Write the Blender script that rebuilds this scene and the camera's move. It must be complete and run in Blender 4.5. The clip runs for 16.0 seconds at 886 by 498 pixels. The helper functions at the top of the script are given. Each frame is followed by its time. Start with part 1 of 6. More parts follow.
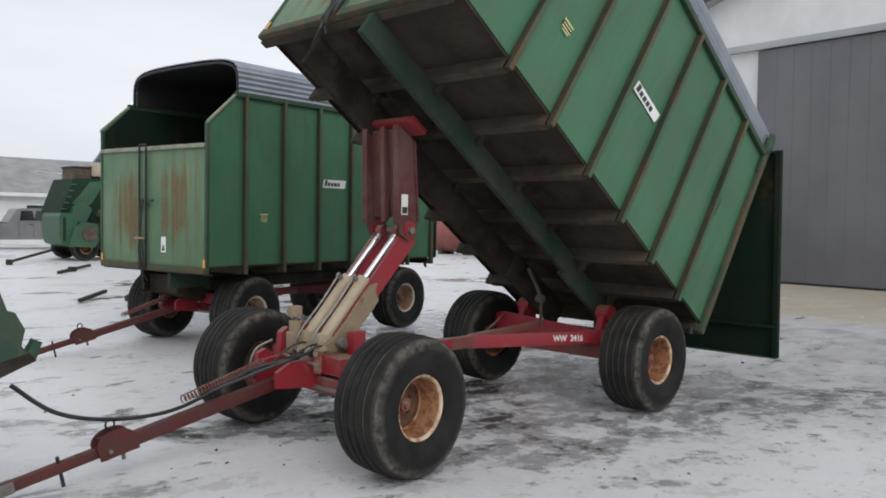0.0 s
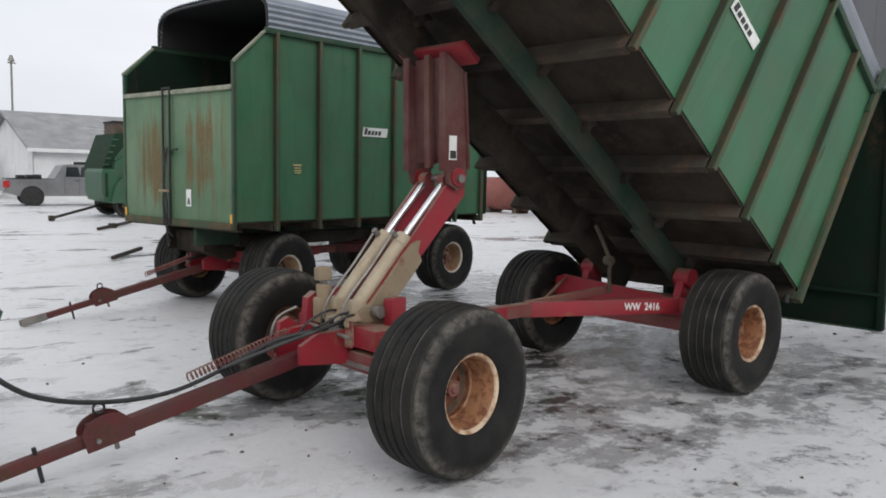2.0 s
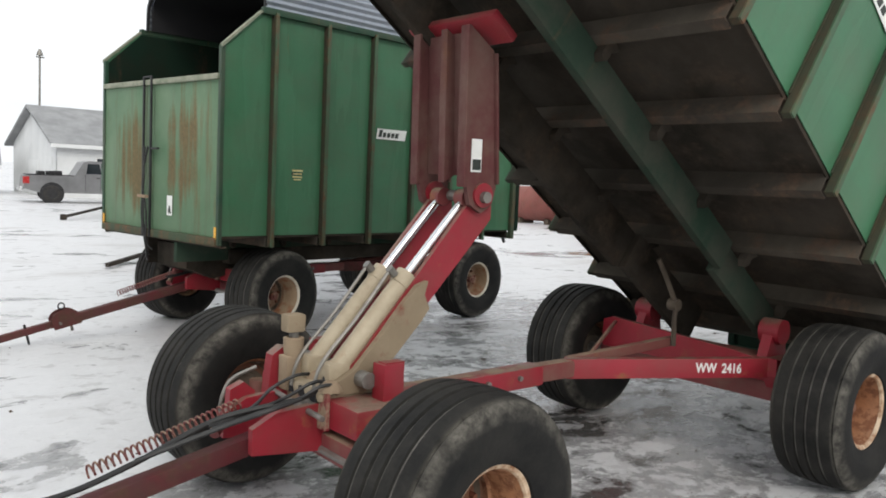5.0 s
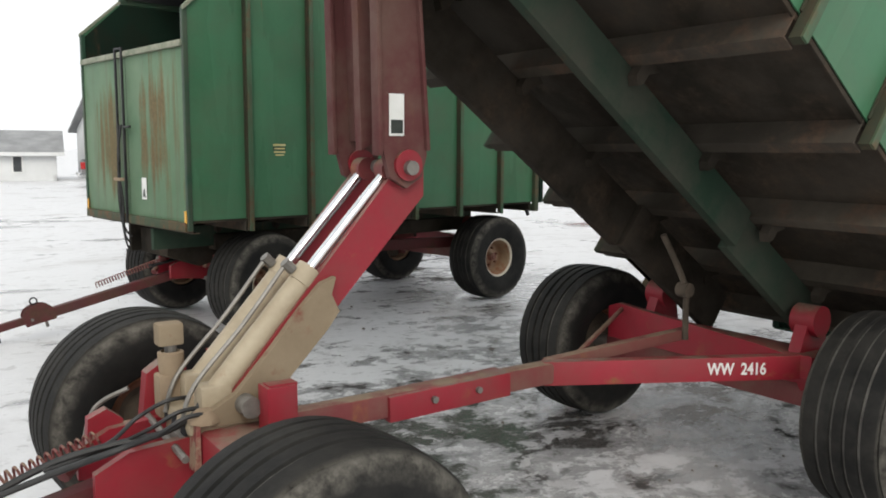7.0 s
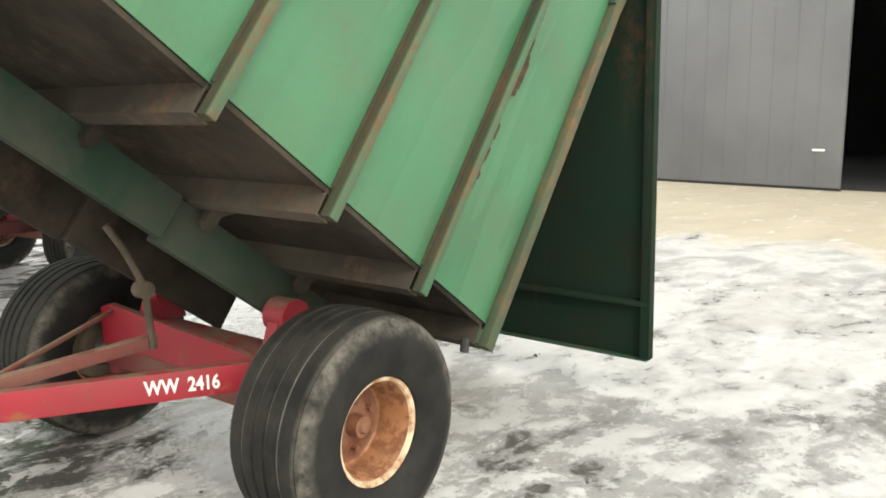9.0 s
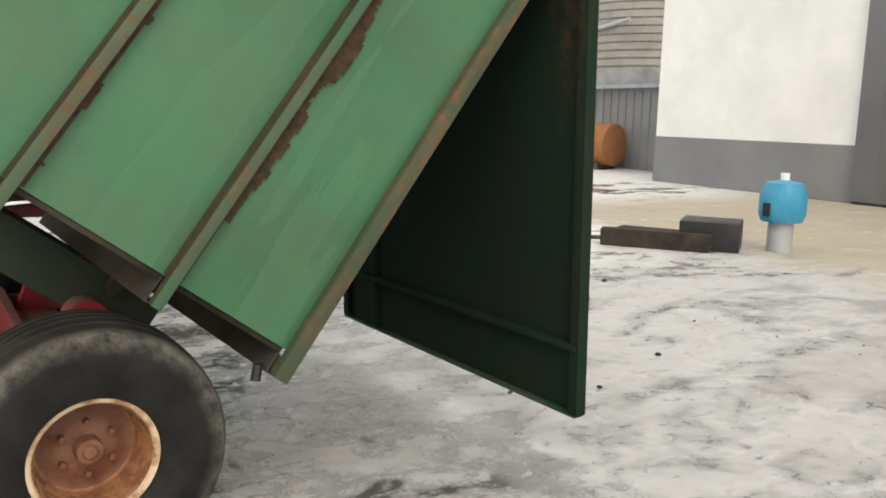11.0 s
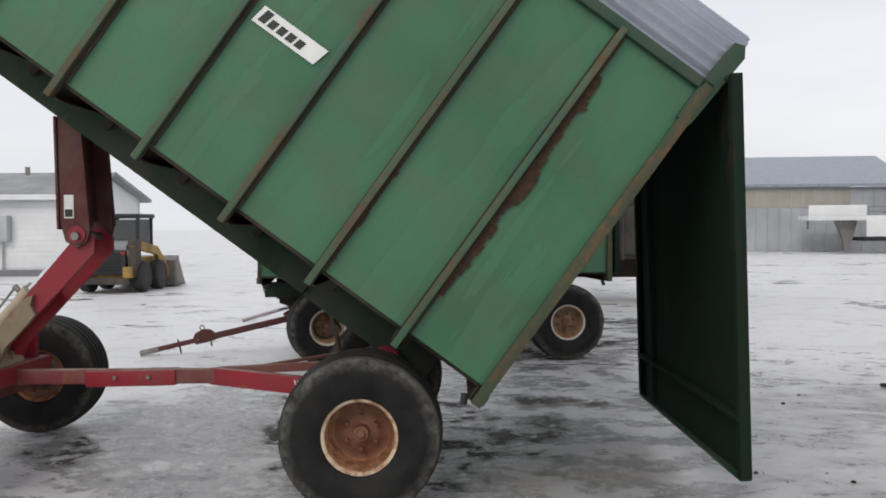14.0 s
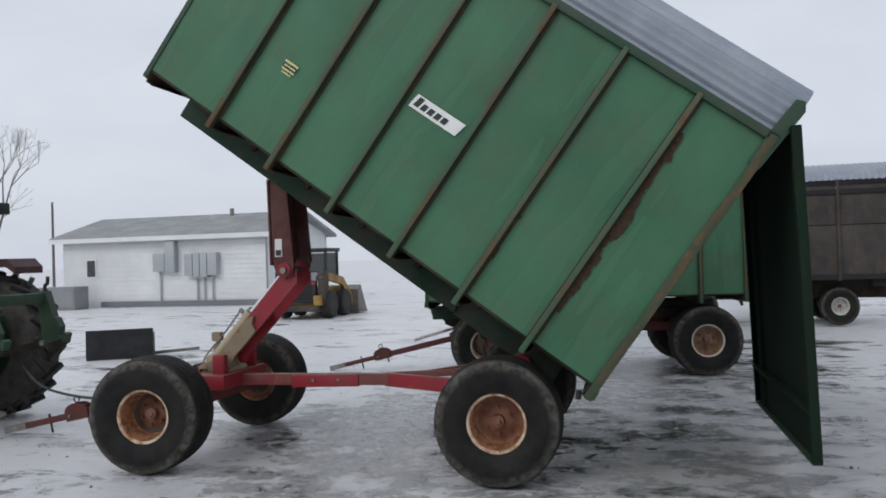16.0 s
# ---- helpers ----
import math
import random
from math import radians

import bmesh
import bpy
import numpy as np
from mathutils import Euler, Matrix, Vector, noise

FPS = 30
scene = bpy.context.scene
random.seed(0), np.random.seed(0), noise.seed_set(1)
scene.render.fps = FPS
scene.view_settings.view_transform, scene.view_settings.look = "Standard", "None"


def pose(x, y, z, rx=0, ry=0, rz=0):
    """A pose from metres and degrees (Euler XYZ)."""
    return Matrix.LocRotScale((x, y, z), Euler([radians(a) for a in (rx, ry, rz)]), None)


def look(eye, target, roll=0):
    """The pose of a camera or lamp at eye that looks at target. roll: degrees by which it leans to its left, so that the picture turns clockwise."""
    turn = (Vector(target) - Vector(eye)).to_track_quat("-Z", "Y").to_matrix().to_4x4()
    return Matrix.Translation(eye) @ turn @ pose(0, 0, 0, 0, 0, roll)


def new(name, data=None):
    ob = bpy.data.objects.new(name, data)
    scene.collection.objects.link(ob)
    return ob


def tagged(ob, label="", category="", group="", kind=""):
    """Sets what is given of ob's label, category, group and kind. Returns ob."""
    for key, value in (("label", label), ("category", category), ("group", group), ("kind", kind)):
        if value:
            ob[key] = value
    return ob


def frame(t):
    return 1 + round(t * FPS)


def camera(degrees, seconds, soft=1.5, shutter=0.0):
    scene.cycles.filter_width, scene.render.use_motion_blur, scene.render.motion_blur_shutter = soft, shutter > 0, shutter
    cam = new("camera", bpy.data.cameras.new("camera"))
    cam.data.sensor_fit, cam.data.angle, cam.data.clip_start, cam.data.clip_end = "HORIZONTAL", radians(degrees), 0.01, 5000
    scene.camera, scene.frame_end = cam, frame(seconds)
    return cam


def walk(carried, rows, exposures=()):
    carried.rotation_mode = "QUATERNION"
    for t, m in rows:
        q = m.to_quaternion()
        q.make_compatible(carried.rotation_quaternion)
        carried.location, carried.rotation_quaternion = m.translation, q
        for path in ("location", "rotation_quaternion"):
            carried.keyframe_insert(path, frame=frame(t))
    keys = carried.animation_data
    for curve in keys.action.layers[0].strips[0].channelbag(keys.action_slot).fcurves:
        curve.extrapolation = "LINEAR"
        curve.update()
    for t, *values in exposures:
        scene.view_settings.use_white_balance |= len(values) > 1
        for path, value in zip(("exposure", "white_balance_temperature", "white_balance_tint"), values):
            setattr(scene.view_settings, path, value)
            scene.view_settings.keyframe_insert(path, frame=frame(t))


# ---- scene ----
cam = camera(56.7, 16.0, soft=1.8)

PATH = [
    (0, (-3.443, -5.76, 1.798), (-2.165, -4.224, 1.721), 0.9),
    (0.5, (-3.279, -5.626, 1.763), (-2.027, -4.072, 1.638), 1.7),
    (1, (-3.122, -5.484, 1.75), (-1.921, -3.892, 1.606), 1.9),
    (1.5, (-2.964, -5.133, 1.72), (-1.775, -3.533, 1.563), 1.2),
    (2, (-2.809, -4.904, 1.704), (-1.622, -3.304, 1.526), 1.0),
    (2.5, (-2.612, -4.695, 1.717), (-1.447, -3.076, 1.575), 2.6),
    (3, (-2.477, -4.468, 1.727), (-1.317, -2.844, 1.6), 2.7),
    (3.5, (-2.299, -4.175, 1.748), (-1.128, -2.559, 1.601), 1.3),
    (4, (-2.158, -3.974, 1.771), (-0.995, -2.355, 1.611), 1.7),
    (6.5, (-1.14, -3.387, 1.749), (-0.118, -1.68, 1.544), 1.3),
    (7, (-0.801, -3.302, 1.758), (0.18, -1.576, 1.519), 0.3),
    (7.5, (-0.359, -3.402, 1.755), (0.699, -1.726, 1.485), 1.2),
    (8, (0.113, -3.413, 1.754), (1.351, -1.869, 1.468), 0.7),
    (8.5, (0.542, -3.444, 1.791), (1.932, -2.039, 1.486), -0.2),
    (9, (0.895, -3.6, 1.795), (2.318, -2.235, 1.463), -0.4),
    (9.5, (1.385, -3.756, 1.732), (2.77, -2.358, 1.378), -0.5),
    (12, (3.28, -4.674, 1.79), (3.833, -2.77, 1.525), 1.3),
    (12.5, (3.459, -4.976, 1.811), (3.794, -3.018, 1.58), -0.1),
    (13, (3.675, -5.273, 1.786), (3.741, -3.279, 1.647), -1.0),
    (13.5, (3.834, -5.589, 1.755), (3.707, -3.594, 1.691), -1.4),
    (14, (3.989, -5.937, 1.733), (3.794, -3.948, 1.681), -0.3),
    (14.5, (4.184, -6.321, 1.765), (3.923, -4.338, 1.754), -0.6),
    (15, (4.297, -6.657, 1.759), (3.943, -4.689, 1.792), -0.8),
    (15.5, (4.493, -6.952, 1.739), (3.987, -5.018, 1.771), -0.7),
    (16, (4.567, -7.214, 1.765), (3.958, -5.309, 1.785), -1.7),
]
EXPOSURES = [(0, 0.12, 6380, 10), (2, 0.15, 6450, 10), (4, 0.45, 6550, 8), (6.5, 0.5, 6650, 8), (7.2, 0.58, 6750, 7), (8, 1.42, 7150, 3), (9, 1.5, 7300, 4), (9.7, 1.26, 7350, 5),
             (11.8, 0.55, 7400, 9), (12.5, 0.33, 7100, 10), (13.5, 0.08, 6600, 11), (14.4, 0.12, 6480, 11), (15.1, -0.28, 6230, 10), (15.6, -0.32, 6170, 10), (16, -0.17, 6120, 10)]
walk(cam, [(t, look(eye, at, roll)) for t, eye, at, roll in PATH], EXPOSURES)

# ---- world and light: overcast winter day ----
world = bpy.data.worlds.new("world")
scene.world = world
world.use_nodes = True
wn, wl = world.node_tree.nodes, world.node_tree.links
SUN_EL, SUN_AZ = radians(38), radians(200)
sky = wn.new("ShaderNodeTexSky")
sky.sky_type = "NISHITA"
sky.sun_disc = False
sky.sun_elevation, sky.sun_rotation = SUN_EL, SUN_AZ
sky.air_density, sky.dust_density = 1.0, 4.0
sky_bg = wn.new("ShaderNodeBackground")
sky_bg.inputs[1].default_value = 0.07
wl.new(sky.outputs[0], sky_bg.inputs[0])
w_co = wn.new("ShaderNodeTexCoord")
w_map = wn.new("ShaderNodeMapping")
w_map.inputs["Scale"].default_value = (1.2, 1.2, 3.5)
cloud = wn.new("ShaderNodeTexNoise")
cloud.inputs["Scale"].default_value = 1.6
cloud.inputs["Detail"].default_value = 6
cloud_ramp = wn.new("ShaderNodeValToRGB")
cloud_ramp.color_ramp.elements[0].color = (0.70, 0.73, 0.78, 1)
cloud_ramp.color_ramp.elements[0].position = 0.3
cloud_ramp.color_ramp.elements[1].color = (0.88, 0.89, 0.92, 1)
cloud_ramp.color_ramp.elements[1].position = 0.65
cloud_bg = wn.new("ShaderNodeBackground")
cloud_bg.inputs[1].default_value = 1.05
wl.new(w_co.outputs["Generated"], w_map.inputs[0])
wl.new(w_map.outputs[0], cloud.inputs["Vector"])
wl.new(cloud.outputs[0], cloud_ramp.inputs[0])
wl.new(cloud_ramp.outputs[0], cloud_bg.inputs[0])
sky_mix = wn.new("ShaderNodeMixShader")
sky_mix.inputs[0].default_value = 0.88
wl.new(sky_bg.outputs[0], sky_mix.inputs[1])
wl.new(cloud_bg.outputs[0], sky_mix.inputs[2])
wl.new(sky_mix.outputs[0], wn["World Output"].inputs[0])

sun = new("sun", bpy.data.lights.new("sun", "SUN"))
sun.data.energy, sun.data.angle, sun.data.color = 0.8, radians(25), (1, 0.96, 0.9)
sun.matrix_world = look((0, 0, 0), (-math.sin(SUN_AZ) * math.cos(SUN_EL), -math.cos(SUN_AZ) * math.cos(SUN_EL), -math.sin(SUN_EL)))


# ---- materials ----
def nodes_of(name):
    m = bpy.data.materials.new(name)
    m.use_nodes = True
    t = m.node_tree
    return m, t, t.nodes["Principled BSDF"]


def coords(t, space="Object", scale=(1, 1, 1)):
    co = t.nodes.new("ShaderNodeTexCoord")
    mp = t.nodes.new("ShaderNodeMapping")
    mp.inputs["Scale"].default_value = scale
    if space == "World":
        geo = t.nodes.new("ShaderNodeNewGeometry")
        t.links.new(geo.outputs["Position"], mp.inputs[0])
    else:
        t.links.new(co.outputs[space], mp.inputs[0])
    return mp.outputs[0]


def noise_tex(t, vec, scale, detail=5, rough=0.55, distort=0.0):
    n = t.nodes.new("ShaderNodeTexNoise")
    n.inputs["Scale"].default_value = scale
    n.inputs["Detail"].default_value = detail
    n.inputs["Roughness"].default_value = rough
    n.inputs["Distortion"].default_value = distort
    t.links.new(vec, n.inputs["Vector"])
    return n.outputs[0]


def ramp(t, val, a, b, ca=(0, 0, 0, 1), cb=(1, 1, 1, 1)):
    r = t.nodes.new("ShaderNodeValToRGB")
    r.color_ramp.elements[0].position, r.color_ramp.elements[1].position = a, b
    r.color_ramp.elements[0].color, r.color_ramp.elements[1].color = ca, cb
    t.links.new(val, r.inputs[0])
    return r.outputs[0]


def mix(t, fac, a, b, mode="MIX"):
    m = t.nodes.new("ShaderNodeMix")
    m.data_type, m.blend_type = "RGBA", mode
    for sock, v in ((m.inputs[0], fac), (m.inputs[6], a), (m.inputs[7], b)):
        if isinstance(v, (int, float)):
            sock.default_value = v
        elif isinstance(v, tuple):
            sock.default_value = (*v[:3], 1)
        else:
            t.links.new(v, sock)
    return m.outputs[2]


def math_node(t, op, a, b):
    m = t.nodes.new("ShaderNodeMath")
    m.operation = op
    for sock, v in zip(m.inputs, (a, b)):
        if isinstance(v, (int, float)):
            sock.default_value = v
        else:
            t.links.new(v, sock)
    return m.outputs[0]


def bump(t, bsdf, height, strength=0.3, distance=0.01):
    b = t.nodes.new("ShaderNodeBump")
    b.inputs["Strength"].default_value = strength
    b.inputs["Distance"].default_value = distance
    t.links.new(height, b.inputs["Height"])
    t.links.new(b.outputs[0], bsdf.inputs["Normal"])


def paint(name, base, fade, rust_from=0.62, rust_to=0.72, dirt=0.35, rough=0.5, streak=(7, 7, 0.7), spec=0.4,
          rust=(0.16, 0.065, 0.03), dirt_col=(0.10, 0.085, 0.06), top_dust=None, runs=0.0):
    """Weathered machine paint: faded patches, vertical rust streaks, grime and fine grain."""
    m, t, b = nodes_of(name)
    o = coords(t)
    big, fine = noise_tex(t, o, 0.9, 4), noise_tex(t, o, 38, 4, 0.6)
    col = mix(t, ramp(t, big, 0.35, 0.68), base, fade)
    col = mix(t, 0.18, col, mix(t, fine, (0.3, 0.3, 0.3), (0.75, 0.75, 0.75)), "OVERLAY")
    if runs:
        # rain has run dirt down the sheets and bleached them between
        run = noise_tex(t, coords(t, "Object", (4.5, 4.5, 0.45)), 1.0, 5, 0.5, 0.2)
        col = mix(t, math_node(t, "MULTIPLY", ramp(t, run, 0.42, 0.78), runs), col, tuple(0.5 * v for v in base))
        col = mix(t, math_node(t, "MULTIPLY", ramp(t, run, 0.52, 0.25), runs * 0.5), col, tuple(1.35 * v + 0.012 for v in fade))
        scuff = ramp(t, noise_tex(t, coords(t, "Object", (9, 9, 16)), 1.0, 5, 0.75), 0.66, 0.74)
        col = mix(t, math_node(t, "MULTIPLY", scuff, 0.35), col, (0.15, 0.17, 0.11))
    grime = math_node(t, "MULTIPLY", ramp(t, noise_tex(t, o, 2.7, 7, 0.65), 0.42, 0.75), dirt)
    col = mix(t, grime, col, dirt_col)
    st = noise_tex(t, coords(t, "Object", streak), 1.0, 6, 0.65)
    mask = math_node(t, "MULTIPLY", ramp(t, st, rust_from, rust_to), ramp(t, noise_tex(t, o, 14, 5, 0.7), 0.35, 0.6))
    col = mix(t, mask, col, mix(t, fine, rust, (rust[0] * 2.2, rust[1] * 2.4, rust[2] * 2.2)))
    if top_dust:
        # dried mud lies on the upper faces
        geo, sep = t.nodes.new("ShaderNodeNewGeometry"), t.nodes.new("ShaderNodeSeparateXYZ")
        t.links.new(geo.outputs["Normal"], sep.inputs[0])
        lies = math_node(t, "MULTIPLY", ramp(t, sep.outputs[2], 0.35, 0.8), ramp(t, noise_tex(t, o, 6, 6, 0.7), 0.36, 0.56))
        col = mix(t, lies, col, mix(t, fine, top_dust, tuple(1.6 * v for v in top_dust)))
    t.links.new(col, b.inputs["Base Color"])
    t.links.new(mix(t, mask, mix(t, big, (rough - 0.08,) * 3, (rough + 0.14,) * 3), (0.9, 0.9, 0.9)), b.inputs["Roughness"])
    b.inputs["Specular IOR Level"].default_value = spec
    bump(t, b, mix(t, 0.5, noise_tex(t, o, 4, 3), mask), 0.25, 0.008)
    return m


def plain(name, a, c, scale=8.0, rough=0.7, metal=0.0, bump_s=0.25, bump_d=0.005, spec=0.4, grain=50):
    m, t, b = nodes_of(name)
    o = coords(t)
    n1, n2 = noise_tex(t, o, scale, 6, 0.6), noise_tex(t, o, grain, 4)
    col = mix(t, ramp(t, n1, 0.35, 0.66), a, c)
    col = mix(t, 0.2, col, mix(t, n2, (0.25, 0.25, 0.25), (0.8, 0.8, 0.8)), "OVERLAY")
    t.links.new(col, b.inputs["Base Color"])
    t.links.new(ramp(t, n1, 0.2, 0.8, (rough - 0.1,) * 3 + (1,), (min(1, rough + 0.12),) * 3 + (1,)), b.inputs["Roughness"])
    b.inputs["Metallic"].default_value = metal
    b.inputs["Specular IOR Level"].default_value = spec
    bump(t, b, n2, bump_s, bump_d)
    return m


def front_sheet():
    """Faded green front sheets with two bands of brown run-down rust."""
    m, t, b = nodes_of("green_front_rusted")
    o = coords(t)
    sep = t.nodes.new("ShaderNodeSeparateXYZ")
    t.links.new(o, sep.inputs[0])
    fine, big = noise_tex(t, o, 34, 5, 0.65), noise_tex(t, o, 1.6, 5, 0.6)
    col = mix(t, ramp(t, big, 0.35, 0.66), (0.080, 0.165, 0.085), (0.135, 0.215, 0.125))
    col = mix(t, math_node(t, "MULTIPLY", ramp(t, noise_tex(t, coords(t, "Object", (2, 7, 0.8)), 1, 6, 0.65), 0.5, 0.72), 0.6), col, (0.10, 0.10, 0.055))
    wob = math_node(t, "MULTIPLY", math_node(t, "SUBTRACT", noise_tex(t, o, 1.3, 3), 0.5), 0.30)
    y = math_node(t, "ADD", sep.outputs[1], wob)
    bands = None
    for centre, half in ((-0.62, 0.36), (-0.35, 0.20), (0.44, 0.34)):
        d = math_node(t, "ABSOLUTE", math_node(t, "SUBTRACT", y, centre), 0)
        r = t.nodes.new("ShaderNodeMapRange")
        r.inputs[1].default_value, r.inputs[2].default_value = half, 0.03
        t.links.new(d, r.inputs[0])
        bands = r.outputs[0] if bands is None else math_node(t, "MAXIMUM", bands, r.outputs[0])
    tall = t.nodes.new("ShaderNodeMapRange")
    tall.inputs[1].default_value, tall.inputs[2].default_value = 0.62, 0.25
    t.links.new(math_node(t, "ABSOLUTE", math_node(t, "SUBTRACT", math_node(t, "ADD", sep.outputs[2], wob), 0.85), 0), tall.inputs[0])
    bands = math_node(t, "MULTIPLY", bands, tall.outputs[0])
    runs = noise_tex(t, coords(t, "Object", (3, 14, 0.9)), 1.0, 5, 0.55)
    spots = noise_tex(t, coords(t, "Object", (6, 9, 3)), 1.0, 4, 0.55)
    amount = math_node(t, "ADD", math_node(t, "ADD", math_node(t, "MULTIPLY", runs, 0.55), math_node(t, "MULTIPLY", noise_tex(t, coords(t, "Object", (1, 2.2, 1.3)), 1.0, 4, 0.5), 0.40)), math_node(t, "ADD", math_node(t, "MULTIPLY", spots, 0.14), math_node(t, "MULTIPLY", bands, 0.24)))
    mask = ramp(t, amount, 0.595, 0.75)
    col = mix(t, math_node(t, "MULTIPLY", mask, 0.75), col, mix(t, ramp(t, fine, 0.25, 0.75), (0.11, 0.060, 0.026), (0.20, 0.110, 0.048)))
    col = mix(t, 0.15, col, mix(t, fine, (0.3, 0.3, 0.3), (0.75, 0.75, 0.75)), "OVERLAY")
    t.links.new(col, b.inputs["Base Color"])
    t.links.new(mix(t, mask, (0.55, 0.55, 0.55), (0.92, 0.92, 0.92)), b.inputs["Roughness"])
    bump(t, b, mix(t, 0.5, big, mask), 0.25, 0.006)
    return m


GREEN = paint("green_paint", (0.037, 0.124, 0.061), (0.058, 0.172, 0.091), 0.66, 0.76, 0.32, rough=0.42, spec=0.36, runs=0.36)
GREEN_RUSTED = front_sheet()
GREEN_DARK = paint("green_paint_grimy", (0.014, 0.050, 0.028), (0.026, 0.068, 0.040), 0.6, 0.75, 0.6)
RIB = paint("rib_paint", (0.036, 0.092, 0.048), (0.064, 0.116, 0.064), 0.45, 0.62, 0.95, streak=(5, 5, 2.2), rust=(0.078, 0.036, 0.020), dirt_col=(0.056, 0.057, 0.034))
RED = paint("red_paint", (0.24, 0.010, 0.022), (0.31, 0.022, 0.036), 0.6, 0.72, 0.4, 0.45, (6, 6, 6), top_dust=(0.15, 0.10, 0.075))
LEG = paint("lift_leg_dusty", (0.085, 0.024, 0.026), (0.14, 0.058, 0.054), 0.56, 0.72, 0.9, 0.75, (5, 5, 1.2), spec=0.2, rust=(0.10, 0.045, 0.03), dirt_col=(0.17, 0.12, 0.095))
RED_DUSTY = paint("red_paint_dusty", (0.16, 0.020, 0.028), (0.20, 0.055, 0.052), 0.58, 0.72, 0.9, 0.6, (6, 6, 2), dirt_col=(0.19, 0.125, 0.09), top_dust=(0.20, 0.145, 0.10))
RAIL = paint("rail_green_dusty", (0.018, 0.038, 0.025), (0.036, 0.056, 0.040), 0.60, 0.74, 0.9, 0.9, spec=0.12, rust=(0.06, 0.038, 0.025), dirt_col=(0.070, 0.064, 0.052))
HOPPER = paint("hopper_green_dark", (0.010, 0.034, 0.019), (0.017, 0.046, 0.026), 0.6, 0.75, 0.6, 0.8, spec=0.2, dirt_col=(0.03, 0.028, 0.02))
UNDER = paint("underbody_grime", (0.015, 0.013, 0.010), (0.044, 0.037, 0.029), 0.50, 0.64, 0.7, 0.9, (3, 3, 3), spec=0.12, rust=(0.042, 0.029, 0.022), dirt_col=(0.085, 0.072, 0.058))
TONGUE = paint("tongue_worn", (0.085, 0.010, 0.014), (0.13, 0.026, 0.026), 0.46, 0.60, 0.9, 0.6, (5, 5, 5), rust=(0.05, 0.022, 0.016), dirt_col=(0.045, 0.030, 0.025))
CREAM = paint("cream_paint_dirty", (0.40, 0.335, 0.235), (0.52, 0.45, 0.335), 0.60, 0.73, 0.75, 0.55, (6, 6, 2), dirt_col=(0.22, 0.16, 0.10))
RIM = paint("rim_copper_rust", (0.27, 0.10, 0.042), (0.44, 0.23, 0.12), 0.42, 0.54, 0.6, 0.40, (14, 14, 14), rust=(0.11, 0.042, 0.022), dirt_col=(0.10, 0.060, 0.038))
RIM_GREY = paint("rim_pale_grey", (0.46, 0.46, 0.45), (0.58, 0.58, 0.56), 0.56, 0.70, 0.4, 0.5, (6, 6, 6), rust=(0.17, 0.08, 0.04))
RIM_CREAM = paint("rim_cream_rust", (0.30, 0.19, 0.11), (0.40, 0.30, 0.20), 0.42, 0.60, 0.45, 0.55, (6, 6, 6), rust=(0.17, 0.06, 0.03))
FLANGE = paint("rim_edge_bright", (0.56, 0.40, 0.25), (0.70, 0.56, 0.41), 0.42, 0.54, 0.45, 0.35, (9, 9, 9))
FLANGE_CREAM = paint("rim_edge_cream", (0.58, 0.52, 0.42), (0.66, 0.60, 0.50), 0.55, 0.68, 0.3, 0.5, (9, 9, 9))
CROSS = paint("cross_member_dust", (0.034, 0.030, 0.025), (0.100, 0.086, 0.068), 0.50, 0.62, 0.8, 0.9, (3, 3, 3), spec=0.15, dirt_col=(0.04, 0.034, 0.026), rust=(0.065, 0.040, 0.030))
LEG_MUD = paint("tan_dried_mud", (0.22, 0.17, 0.115), (0.37, 0.30, 0.21), 0.56, 0.68, 0.8, 0.9, (5, 5, 5), spec=0.1, rust=(0.12, 0.03, 0.025), dirt_col=(0.20, 0.15, 0.10))
MUD_RED = paint("red_under_dried_mud", (0.30, 0.22, 0.15), (0.38, 0.30, 0.21), 0.44, 0.52, 0.4, 0.8, (9, 9, 7), rust=(0.13, 0.010, 0.018), dirt_col=(0.17, 0.11, 0.08))
# gate green with the box's shade put into the colour, plus rust and grime
GATE_SHADE = paint("gate_green_shaded", (0.008, 0.021, 0.014), (0.012, 0.028, 0.018), 0.58, 0.72, 0.6, 0.85, (3, 3, 0.8), spec=0.1, rust=(0.04, 0.022, 0.015), dirt_col=(0.022, 0.018, 0.013))
YELLOW = paint("machine_yellow", (0.34, 0.19, 0.025), (0.42, 0.26, 0.06), 0.50, 0.70, 0.9, rust=(0.10, 0.06, 0.03), dirt_col=(0.10, 0.075, 0.05))
RUSTY_GREY = paint("weathered_grey_box", (0.034, 0.031, 0.030), (0.064, 0.059, 0.056), 0.5, 0.68, 0.5, 0.8, (3, 3, 0.6), rust=(0.075, 0.050, 0.038))
HARVEST = paint("harvester_green", (0.022, 0.085, 0.045), (0.035, 0.11, 0.06), 0.62, 0.75, 0.5)
TANK_RED = paint("tank_red_faded", (0.20, 0.060, 0.050), (0.26, 0.10, 0.085), 0.6, 0.75, 0.3, 0.7)
TANK_ORANGE = paint("tank_rusty_orange", (0.30, 0.115, 0.038), (0.36, 0.17, 0.07), 0.5, 0.68, 0.3, 0.75)
TYRE = plain("tyre_rubber", (0.014, 0.014, 0.014), (0.042, 0.039, 0.036), 5, 0.72, 0, 0.35, 0.004)
TYRE_WORN = plain("tyre_rubber_muddy", (0.03, 0.027, 0.024), (0.085, 0.078, 0.068), 6, 0.85, 0, 0.4, 0.004)


